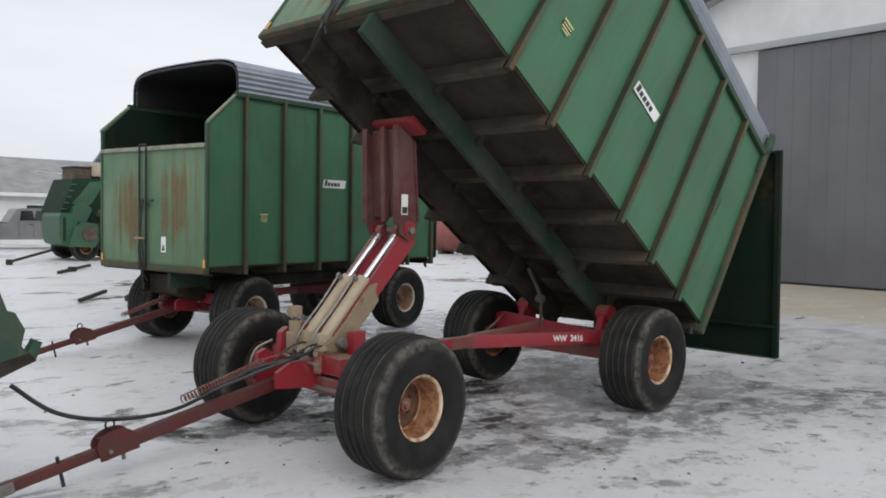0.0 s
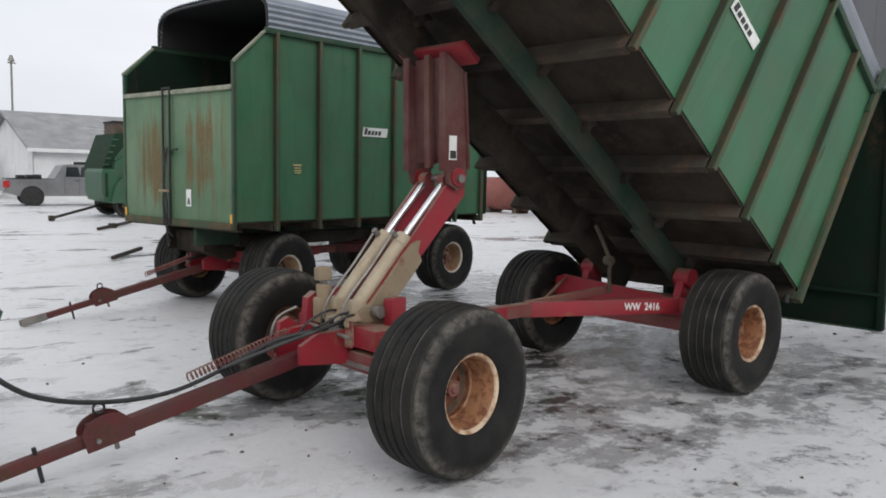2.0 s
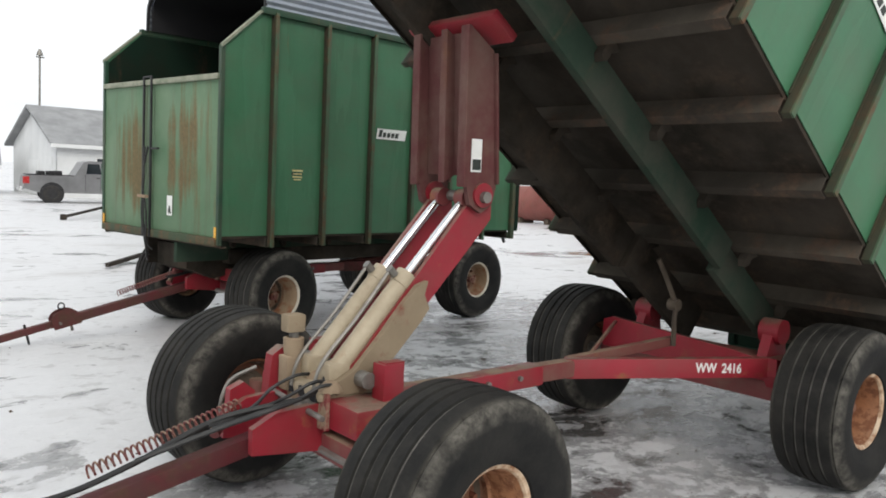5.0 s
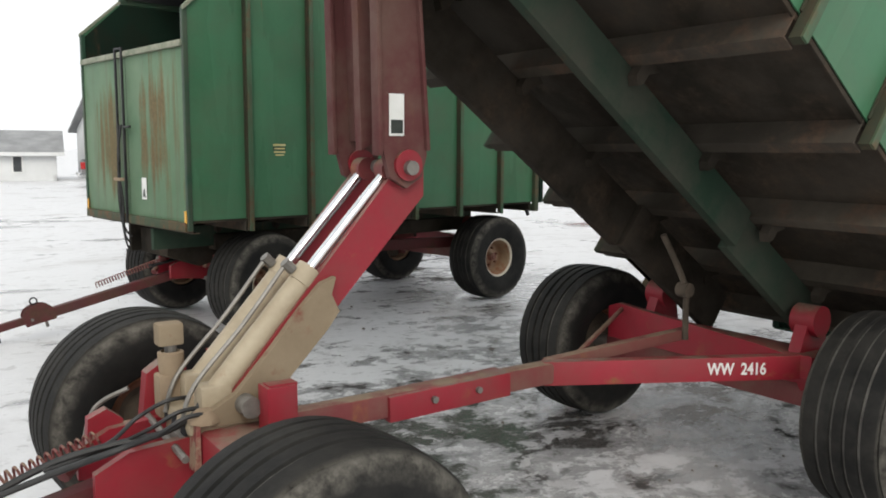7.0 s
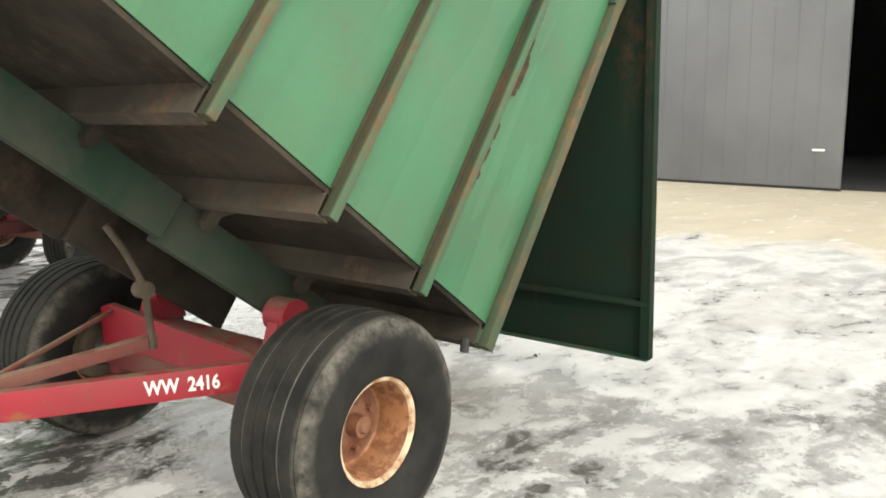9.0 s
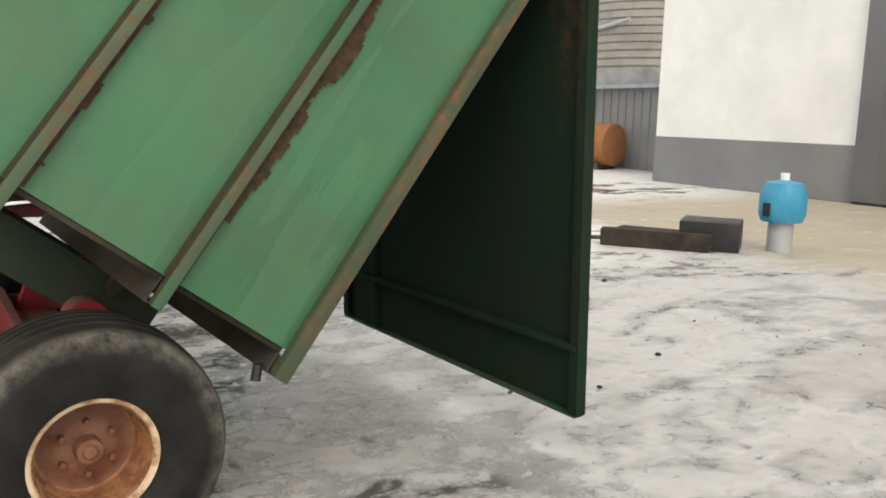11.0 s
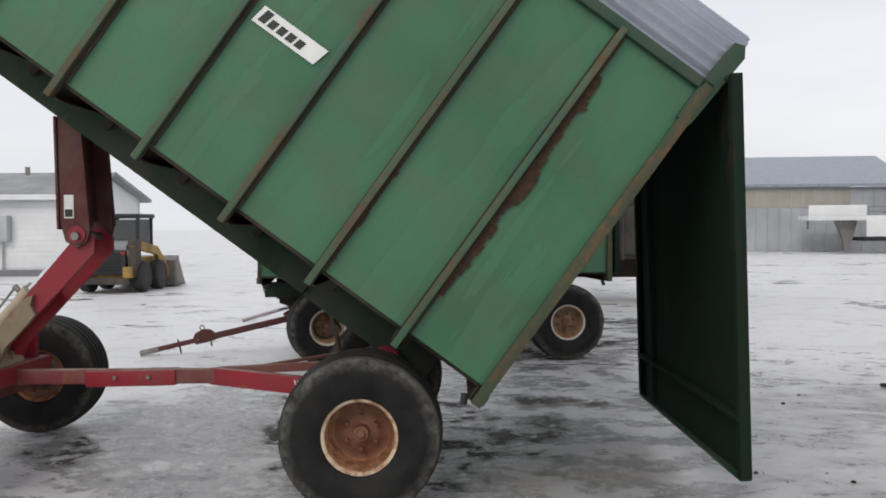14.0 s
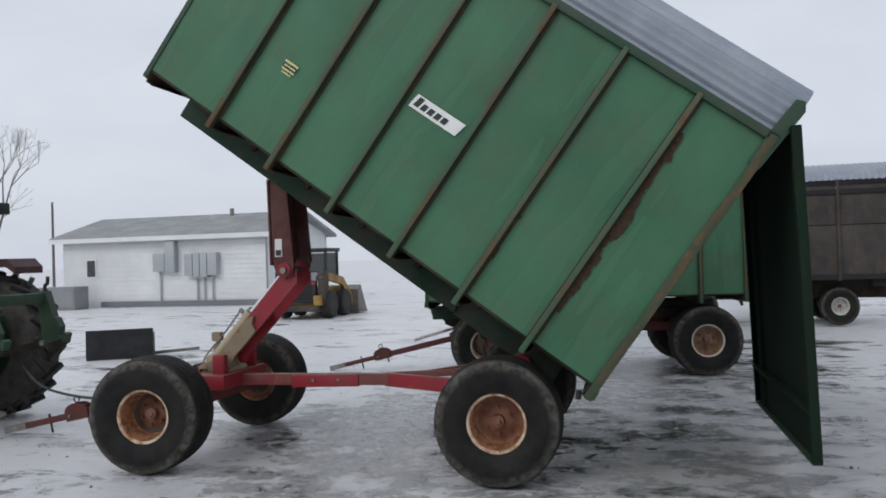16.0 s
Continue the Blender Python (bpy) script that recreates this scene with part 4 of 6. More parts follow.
    part("stop_bolt", rod(B(), (-0.16, 0.125, 0.86), (-0.16, 0.125, 1.0), 0.024, 10), STEEL, fb)
    part("inner_cheek", prism(B(), [(-0.27, 0.60), (-0.08, 0.62), (-0.08, 0.88), (-0.18, 0.90), (-0.24, 0.86)], 0.19, 0.26), RED, fb)
    part("low_bracket", prism(B(), [(-0.48, 0.56), (-0.36, 0.56), (-0.34, 0.70), (-0.40, 0.75), (-0.47, 0.72)], 0.17, 0.22), RED, fb)
    part("link_ring", hose_path(B(), [(-0.30, 0.24, 0.80), (-0.42, 0.30, 0.72), (-0.46, 0.30, 0.55), (-0.38, 0.26, 0.46)], 0.010, 6), STEEL, fb)
    part("mud_cake", box(B(), -0.20, 0.14, -0.21, 0.16, 0.70, 0.765, None, 0.03), CREAM, fb, "caked dry mud on the bolster")
    # near-black blocks stand in for the shaded depth of the holes
    for y in (-0.17, -0.06, 0.05):
        part("port_hole", box(B(), -0.205, -0.19, y, y + 0.05, 0.70, 0.75, None, 0.005), INTERIOR, fb)
    for k in range(5):
        x, y = -0.14 + 0.055 * k, -0.20 + 0.37 * ((k * 0.618) % 1)
        part("mud_lump", lathe(B(), [(0.0, 0.05), (0.03, 0.045), (0.055, 0.02), (0.06, 0.0)], 9, Matrix.Translation((x, y, 0.755)) @ Matrix.Rotation(math.pi / 2, 4, "X")), TAN, fb)
    for k, y in enumerate((-0.22, -0.14, 0.02)):
        part("hose_loop", hose_path(B(), [(-0.13, y, 0.79), (-0.22, y - 0.01, 0.79), (-0.32, y + 0.03, 0.73), (-0.44, 0.04 * k - 0.06, 0.66), (-0.66, 0.04 * k - 0.06, 0.62)], 0.0085, 6), HOSE, fb)
    part("steer_arm", hose_path(B(), [(-0.16, 0.34, 0.60), (-0.32, 0.30, 0.62), (-0.46, 0.20, 0.60), (-0.58, 0.10, 0.54)], 0.028, 8), RED_DUSTY, fb)
    part("mud_face", prism(B(), [(-0.19, 0.58), (-0.165, 0.58), (-0.165, 0.755), (-0.18, 0.76)], -0.24, 0.18), MUD_RED, fb, "red bolster face splashed with dried mud")
    part("pipe_clip", rod(B(), (-0.24, -0.30, 0.66), (-0.24, 0.22, 0.69), 0.014, 8), STEEL, fb)
    part("valve", box(B(), -0.22, -0.12, -0.16, -0.02, 0.56, 0.70, None, 0.012), STEEL, fb)
    part("tie_rod", rod(B(), (-0.16, -0.80, 0.47), (-0.16, 0.80, 0.47), 0.02, 10), STEEL, fb)
    part("yoke", prism(B(), [(-0.52, 0.50), (-0.12, 0.46), (-0.12, 0.70), (-0.40, 0.68), (-0.52, 0.62)], -0.17, -0.13), RED, fb)
    part("yoke", prism(B(), [(-0.52, 0.50), (-0.12, 0.46), (-0.12, 0.70), (-0.40, 0.68), (-0.52, 0.62)], 0.13, 0.17), RED, fb)
    fb.matrix_basis = Matrix.Translation((0.0, mid + 0.03, 0.0))
    # tongue
    a, c = Vector((-0.38, mid, root)), Vector(tongue)
    d = (c - a).normalized()
    k = a + (c - a) * latch
    tg = part("tongue", beam(B(), a, k, 0.085, 0.085), TONGUE, w, "red steel tongue, worn dark at the end")
    part("tongue_end", beam(B(), k - d * 0.1, c, 0.065, 0.065), TONGUE, tg, "dirty inner tongue bar")
    q = (c - a).to_track_quat("X", "Z").to_matrix().to_4x4()
    q.translation = k
    hump = [(-0.17, -0.055), (0.09, -0.055), (0.10, 0.045)] + [(-0.03 + 0.125 * math.cos(i * math.pi / 10), 0.045 + 0.075 * math.sin(i * math.pi / 10)) for i in range(1, 10)] + [(-0.17, 0.045)]
    for s in (-1, 1):
        part("latch_plate", prism(B(), hump, s * 0.046, s * 0.060, q), TONGUE, tg, "humped latch plate worn to dark steel")
    part("latch_collar", box(B(), -0.12, 0.06, -0.046, 0.046, -0.055, 0.085, q, 0.015), TONGUE, tg, "clamped latch collar with a pin")
    part("latch_bolt", rod(B(), q @ Vector((0.03, -0.09, 0.0)), q @ Vector((0.03, 0.09, 0.0)), 0.013, 8), STEEL, tg)
    part("pin_ring", lathe(B(), [(0.030 + 0.007 * math.cos(u), 0.007 * math.sin(u)) for u in [i * math.pi / 4 for i in range(9)]], 16, q @ Matrix.Translation((-0.03, 0, 0.15))), BLACK, tg)
    part("latch_bolt", rod(B(), q @ Vector((-0.09, -0.05, -0.13)), q @ Vector((-0.09, -0.05, 0.05)), 0.014, 8), STEEL, tg)
    part("jack_peg", rod(B(), q @ Vector(((c - k).length * 0.45, 0, -0.13)), q @ Vector(((c - k).length * 0.45, 0, 0.07)), 0.012, 8), BLACK, tg)
    for s in (-1, 1):
        part("tongue_clevis", beam(B(), c + Vector((0, s * 0.035, 0)) - d * 0.12, c + Vector((0, s * 0.035, 0)) + d * 0.14, 0.02, 0.07), STEEL, tg)
    # return spring beside the tongue
    pts = []
    s0, s1 = Vector((-0.45, mid + 0.15, 0.66)), Vector((-1.15, mid + 0.12, 0.47))
    ax = (s1 - s0).normalized()
    e1 = ax.orthogonal().normalized()
    e2 = ax.cross(e1)
    for i in range(26 * 8 + 1):
        u = i / (26 * 8)
        ang = i * 2 * math.pi / 8
        pts.append(s0.lerp(s1, u) + (e1 * math.cos(ang) + e2 * math.sin(ang)) * 0.026)
    bm = B()
    for p0, p1 in zip(pts, pts[1:]):
        rod(bm, p0, p1, 0.0055, 5)
    part("spring", bm, RED_DUSTY, w, "dusty red coil return spring")


def hoist(w):
    """The folding lift: upper leg, lower leg and two cream cylinders."""
    before = set(w.children)
    up = None
    out = [(0.575, 2.545), (0.745, 2.43), (0.785, 1.95), (0.80, 1.72), (0.775, 1.63), (0.70, 1.585), (0.62, 1.63), (0.585, 1.76)]
    for y in (-0.225, 0.175):
        p = part("upper_leg", prism(B(), out, y, y + 0.03), LEG, w, "dusty red upper lift leg plate")
        up = up or p
        part("pivot_boss", rod(B(), (0.705, y - 0.015, 1.68), (0.705, y + 0.045, 1.68), 0.065, 20), RED, p)
        part("rear_flange", beam(B(), (0.748, y + 0.015, 2.42), (0.798, y + 0.015, 1.74), 0.075, 0.018, up=(1, 0, 0)), LEG, p)
        part("leg_lip", beam(B(), (0.558, y + 0.015, 2.54), (0.572, y + 0.015, 1.72), 0.06, 0.02, up=(1, 0, 0)), LEG, p)
    part("leg_web", prism(B(), [(0.62, 2.52), (0.65, 2.52), (0.68, 1.78), (0.65, 1.78)], -0.195, 0.175), LEG, up)
    part("leg_spine", prism(B(), [(0.565, 2.54), (0.63, 2.50), (0.66, 1.78), (0.585, 1.74)], -0.05, 0.0), LEG, up)
    d = part("leg_decal", box(B(), 0.615, 0.685, -0.2305, -0.227, 1.80, 1.97), WHITE, up, "white instruction decal")
    part("lettering", box(B(), 0.622, 0.678, -0.2335, -0.231, 1.81, 1.865), DARK_INK, up)
    part("knee_pin", rod(B(), (0.705, -0.27, 1.67), (0.705, 0.24, 1.67), 0.03, 14), STEEL, up)
    part("top_crossbar", box(B(), -0.06, 0.13, -0.36, 0.34, -0.025, 0.025, Matrix.Translation((0.66, 0, 2.56)) @ Matrix.Rotation(radians(36.3), 4, "Y"), 0.01), RED, w, "red crossbar bolted under the box")
    low = None
    for y in (-0.185, 0.145):
        o = [(-0.14, 0.70), (0.08, 0.70), (0.14, 0.84), (0.81, 1.55), (0.81, 1.66), (0.75, 1.71), (0.68, 1.67), (0.13, 1.04), (-0.05, 0.83)]
        p = part("lower_leg", prism(B(), o, y, y + 0.028), RED, w, "red lower lift leg plate")
        low = low or p
    part("leg_brace", beam(B(), (0.30, -0.01, 1.14), (0.40, -0.01, 1.25), 0.30, 0.025), RED, low)
    part("base_pin", rod(B(), (-0.02, -0.30, 0.79), (-0.02, 0.28, 0.79), 0.04, 14), STEEL, low)
    part("cylinder_mount", prism(B(), [(-0.15, 0.72), (0.10, 0.72), (0.165, 0.86), (0.33, 1.03), (0.385, 1.10), (0.35, 1.17), (0.37, 1.24), (0.31, 1.22), (0.22, 1.13), (0.10, 0.99), (-0.05, 0.83), (-0.15, 0.78)], -0.225, -0.187), LEG_MUD, low, "tan dried mud caked over the foot of the leg")
    for y in (-0.132, 0.070):
        a, k, e = Vector((-0.10, y, 0.82)), Vector((0.285, y, 1.25)), Vector((0.665, y, 1.66))
        bm = rod(B(), a, k, 0.048, 24)
        cyl = part("cylinder", bm, CREAM, w, "dirty cream hydraulic cylinder")
        ax = (k - a).normalized()
        part("gland", rod(B(), k - ax * 0.05, k + ax * 0.025, 0.054, 20), CREAM, cyl)
        part("base_lug", box(B(), -0.17, -0.05, y - 0.05, y + 0.05, 0.72, 0.86, None, 0.012), CREAM, cyl)
        part("piston_rod", rod(B(), k, e, 0.023, 18), CHROME, cyl, "bright chrome piston rod")
        part("rod_eye", rod(B(), e + Vector((0, -0.035, 0)), e + Vector((0, 0.035, 0)), 0.05, 18), RED_DUSTY, cyl)
        part("port", rod(B(), k - ax * 0.03 + Vector((-0.04, 0, 0.04)), k - ax * 0.03 + Vector((-0.075, 0, 0.075)), 0.022, 8), STEEL, cyl)
        part("fluid_line", hose_path(B(), [k - ax * 0.03 + Vector((-0.07, 0, 0.065)), a + ax * 0.28 + Vector((-0.07, 0.0, 0.045)), a + Vector((-0.08, 0, 0.04)), a + Vector((-0.14, -0.02, -0.10))], 0.009, 6), STEEL, cyl)
    for ob in set(w.children) - before:
        ob.matrix_basis = Matrix.Translation((0.03, 0.22, 0.015))


def dump_wagon(m, label, tilt, front, rear, tongue, rim, mid):
    w = thing("dump_wagon", m, label, "wagon", "green dump wagons")
    ribs = RIBS if tilt else RIBS_LOW
    running_gear(w, front, rear, tongue, rim, mid, RED if tilt else TONGUE)
    if tilt:
        bm_m = Matrix.Translation((3.606, 0.03, 0.683)) @ Matrix.Rotation(radians(tilt), 4, "Y") @ Matrix.Translation((-L, 0, 0))
        body = wagon_box(w, bm_m, ribs)
        tailgate(w, pose(4.985, -0.10, 2.57, 0, -1.6, 0.6))
        hoist(w)
    else:
        bm_m = Matrix.Translation((-0.70, 0, 1.03))
        body = wagon_box(w, bm_m, ribs)
        tailgate(w, pose(L - 0.70 + 0.02, 0, 1.03 + H + 0.1, 0, 0, 0))
        # frame and stand take dark underbody paint for the shade under the box
        part("subframe", box(B(), -0.2, 3.2, -0.44, 0.44, 0.78, 0.94, None, 0.02), UNDER, w, "folded grimy lift frame, darkened for the shade under the box")
        part("front_stand", prism(B(), [(-0.62, 0.74), (-0.30, 0.62), (0.2, 0.72), (0.2, 0.94), (-0.62, 0.98)], -0.3, 0.3), UNDER, w)
    for s in (-1, 1):
        side = bm_m @ (Matrix() if s < 0 else Matrix.Rotation(math.pi, 4, "Z") @ Matrix.Translation((-L, 0, 0)))
        x0 = ribs[2] + 0.10 if s < 0 else L - ribs[3] + 0.10
        up, back = (0.05, -0.02) if tilt else (0.16, -0.02)
        lettered_plate(body, side @ Matrix.Translation((x0 + back, -HALF - 0.014, 1.0 + up)), 0.47, 0.115)
        x1 = RIBS[0] + 0.16 if s < 0 else L - ribs[1] + 0.3
        warning_decal(body, side @ Matrix.Translation((x1 + (0.1 if tilt else -0.09), -HALF - 0.014, 0.70 if tilt else 0.66)))
    # the box and its parts lie in the box's own tilted frame
    back = bm_m.inverted()
    stack = [body]
    while stack:
        ob = stack.pop()
        ob.data.transform(back)
        stack += ob.children
    body.matrix_basis = bm_m
    if tilt:
        w_end = (pose(rear[0], rear[1], 0, 0, 0, rear[3]) @ Vector((-0.06, -0.60, 0))).to_2d()
        d = w_end - Vector((1.66, mid - 0.02))
        at = Vector((1.66, mid - 0.02)) + d.normalized() * 0.845 + Vector((d.y, -d.x)).normalized() * 0.0335
        letters(w, pose(at.x, at.y, 0.622, 90, 0, math.degrees(math.atan2(d.y, d.x))) @ Matrix.Diagonal((0.77, 1, 1, 1)), "WW  2416", 0.086, WHITE)
    return w


wagon = dump_wagon(pose(0.027, -0.314, 0, 0, 0, 5), "green dump wagon with its box raised on red lift legs", 36.3,
                   (-0.10, 0.10, 1.01, -1.5, 6.5), (2.89, 0.05, 1.01, 0.8, 0.0), (-2.42, 0.21, 0.10), RIM_A, 0.19)
dump_wagon(pose(1.284, 5.155, 0, 0, 0, 13.2), "green dump wagon with its box down, rust-streaked front", 0,
           (0.0, 0.0, 0.93, 0.0, 8.0), (3.11, 0.0, 0.93, 0.0, 0.0), (-2.40, 0.25, 0.06), RIM_B, 0.0)

def rust_patch(parent, m, x0, x1, z0, z1, thr, seed, scale=9.0):
    """Flaking rust on a side sheet: a thin, ragged skin just proud of the paint."""
    step = 0.012
    nx, nz = int((x1 - x0) / step), int((z1 - z0) / step)
    cells = set()
    for i in range(nx):
        for j in range(nz):
            u, v = (i + 0.5) / nx, (j + 0.5) / nz
            x, z = x0 + u * (x1 - x0), z0 + v * (z1 - z0)
            n = noise.fractal((x * scale, z * scale * 0.7, seed), 1.0, 2.0, 4) + 0.9 * (1 - 2 * u) * (1 if thr < 0.5 else 0) - 0.5 * abs(2 * v - 1)
            if n > thr:
                cells.add((i, j))
    while cells:
        todo, patch = [min(cells)], []
        while todo:
            c = todo.pop()
            if c in cells:
                cells.discard(c)
                patch.append(c)
                todo += [(c[0] + 1, c[1]), (c[0] - 1, c[1]), (c[0], c[1] + 1), (c[0], c[1] - 1)]
        if len(patch) < 9:
            continue
        bm, made = B(), {}
        def vert(i, j):
            if (i, j) not in made:
                x, z = x0 + i * step, z0 + j * step
                j1, j2 = noise.noise((x * 60, z * 60, seed)) * 0.005, noise.noise((x * 60, z * 60, seed + 5)) * 0.005
                made[i, j] = bm.verts.new(m @ Vector((x + j1, -HALF - 0.0165, z + j2)))
            return made[i, j]
        for i, j in sorted(patch):
            bm.faces.new((vert(i, j), vert(i + 1, j), vert(i + 1, j + 1), vert(i, j + 1)))
        part("rust_patch", bm, RUST, parent, "flaking brown rust")


raised_box = next(o for o in wagon.children if o.name.startswith("box"))
rust_patch(raised_box, Matrix(), RIBS[5] + 0.030, RIBS[5] + 0.135, 0.40, 1.98, -0.42, 2.0)
rust_patch(raised_box, Matrix(), RIBS[5] + 0.20, RIBS[5] + 0.42, 0.85, 1.25, 0.62, 7.0, 14)
rust_patch(raised_box, Matrix(), RIBS[3] + 0.15, RIBS[3] + 0.5, 0.4, 0.8, 0.72, 9.0, 14)
rust_patch(raised_box, Matrix(), RIBS[5] + 0.30, RIBS[5] + 0.46, 1.30, 1.62, 0.60, 12.0, 22)
rust_patch(raised_box, Matrix(), RIBS[5] + 0.30, RIBS[5] + 0.42, 0.72, 0.95, 0.52, 15.0, 24)
rust_patch(raised_box, Matrix(), RIBS[4] + 0.030, RIBS[4] + 0.07, 0.2, 1.4, 0.25, 4.0)

# hydraulic hoses from the tractor to the raised wagon
hz = hose_path(B(), [(-2.30, -0.2, 0.75), (-2.05, -0.2, 0.55), (-1.70, -0.12, 0.44), (-1.3, -0.06, 0.42), (-0.97, -0.02, 0.50), (-0.6, 0.0, 0.64), (-0.25, -0.06, 0.70)], 0.014)
solid("hydraulic_hose", hz, HOSE, "black hydraulic hose sagging along the tongue", "hose", m=pose(0, -0.15, 0))
hz = hose_path(B(), [(-0.97, -0.05, 0.52), (-0.62, -0.12, 0.64), (-0.40, -0.2, 0.72), (-0.16, -0.12, 0.76), (-0.08, -0.06, 0.86)], 0.012)
solid("hydraulic_hose", hz, HOSE, "short black hose at the lift cylinders", "hose", m=pose(0, -0.15, 0))


# ---- tractor at the tongue ----
LUG_ME = mesh_of("lug", box(B(), -0.03, 0.035, -0.14, 0.14, -0.03, 0.03, None, 0.008), TYRE)


def tractor():
    t = thing("tractor", pose(-3.73, -0.20, 0), "green farm tractor hitched to the raised wagon", "tractor")
    body = part("rear_housing", box(B(), -1.6, 0.25, -0.28, 0.28, 0.55, 1.15, None, 0.06), GREEN_DARK, t)
    part("axle_housing", rod(B(), (0, -0.7, 0.88), (0, 0.7, 0.88), 0.13, 20), GREEN_DARK, body)
    for s in (-1, 1):
        bm = lathe(B(), [(0.46, -0.20), (0.62, -0.23), (0.78, -0.22), (0.82, -0.19), (0.83, 0.0), (0.82, 0.19), (0.78, 0.22), (0.62, 0.23), (0.46, 0.20)], 56, Matrix.Translation((0, s * 0.86, 0.88)))
        ty = part("rear_tyre", bm, TYRE_WORN, t, "large lugged rear tractor tyre")
        for i in range(22):
            for h in (-1, 1):
                a = 2 * math.pi * (i + (0.5 if h > 0 else 0)) / 22
                lug = part("lug", LUG_ME, None, ty)
                lug.matrix_basis = Matrix.Translation((0, s * 0.86, 0.88)) @ Matrix.Rotation(-a, 4, "Y") @ Matrix.Translation((0.845, h * 0.11, 0)) @ Matrix.Rotation(h * 0.7, 4, "X")
        bm = lathe(B(), [(0.47, -0.2), (0.44, -0.14), (0.42, 0.0), (0.2, 0.03), (0.1, 0.05), (0.0, 0.05)], 40, Matrix.Translation((0, s * 0.86, 0.88)))
        part("rear_rim", bm, HOPPER, ty)
        part("fender", prism(B(), [(-0.75, 1.80), (0.45, 1.80), (0.58, 1.72), (0.58, 1.80), (0.47, 1.90), (-0.75, 1.90)], s * 0.62, s * 1.05), MAROON, t, "dark fender deck over the wheel")
    part("seat_deck", box(B(), -0.7, 0.45, -0.6, 0.6, 1.16, 1.24, None, 0.02), GREEN_DARK, t)
    for s in (-1, 1):
        part("roll_post", box(B(), 0.22, 0.32, s * 0.60 - 0.04, s * 0.60 + 0.04, 1.2, 2.75, None, 0.01), BLACK, t, "black roll bar post")
        part("work_lamp", box(B(), 0.30, 0.46, s * 0.60 - 0.1, s * 0.60 + 0.1, 2.42, 2.56, None, 0.02), BLACK, t)
    part("roll_top", box(B(), 0.22, 0.32, -0.64, 0.64, 2.70, 2.80, None, 0.01), BLACK, t)
    # lower lift arms and quick hitch
    arm = part("quick_hitch", box(B(), 1.13, 1.25, -0.46, 0.46, 1.38, 1.50, None, 0.02), GREEN_DARK, t, "green quick hitch frame with two hooked arms")
    for s in (-1, 1):
        y = s * 0.42
        out = [(1.20, 0.92), (1.28, 0.85), (1.50, 0.95), (1.53, 1.04), (1.49, 1.06), (1.45, 0.99), (1.42, 1.03), (1.44, 1.12), (1.39, 1.22), (1.35, 1.23), (1.25, 1.52), (1.12, 1.52), (1.17, 1.2)]
        part("hitch_arm", prism(B(), out, y - 0.045, y + 0.045), GREEN_DARK, arm, "green hitch arm worn at its hook")
        part("hitch_foot", prism(B(), [(1.27, 0.84), (1.50, 0.94), (1.46, 0.985), (1.27, 0.93)], y - 0.05, y + 0.05), UNDER, arm)
        part("hitch_latch", hose_path(B(), [(1.20, y, 1.50), (1.21, y, 1.58), (1.24, y, 1.60), (1.25, y, 1.68)], 0.02, 8), BLACK, arm)
        part("lower_link", beam(B(), (0.1, s * 0.36, 0.72), (1.22, y, 0.93), 0.05, 0.09), UNDER, t)
        part("hitch_pin", rod(B(), (1.22, y - 0.09, 0.94), (1.22, y + 0.09, 0.94), 0.03, 10), STEEL, arm)
    part("top_link", rod(B(), (0.25, 0, 1.12), (1.18, 0, 1.42), 0.03, 12), STEEL, t)
    part("drawbar", beam(B(), (0.0, 0, 0.36), (1.0, 0, 0.20), 0.10, 0.05), STEEL, t)
    bonnet = part("bonnet", box(B(), -3.0, -1.3, -0.35, 0.35, 0.85, 1.5, None, 0.1), GREEN_DARK, t)
    for s in (-1, 1):
        bm = lathe(B(), [(0.2, -0.12), (0.36, -0.13), (0.42, -0.08), (0.42, 0.08), (0.36, 0.13), (0.2, 0.12), (0.0, 0.1)], 32, Matrix.Translation((-2.6, s * 0.75, 0.42)))
        part("front_tyre", bm, TYRE, t)
    part("front_axle", rod(B(), (-2.6, -0.7, 0.42), (-2.6, 0.7, 0.42), 0.06, 12), GREEN_DARK, bonnet)


tractor()


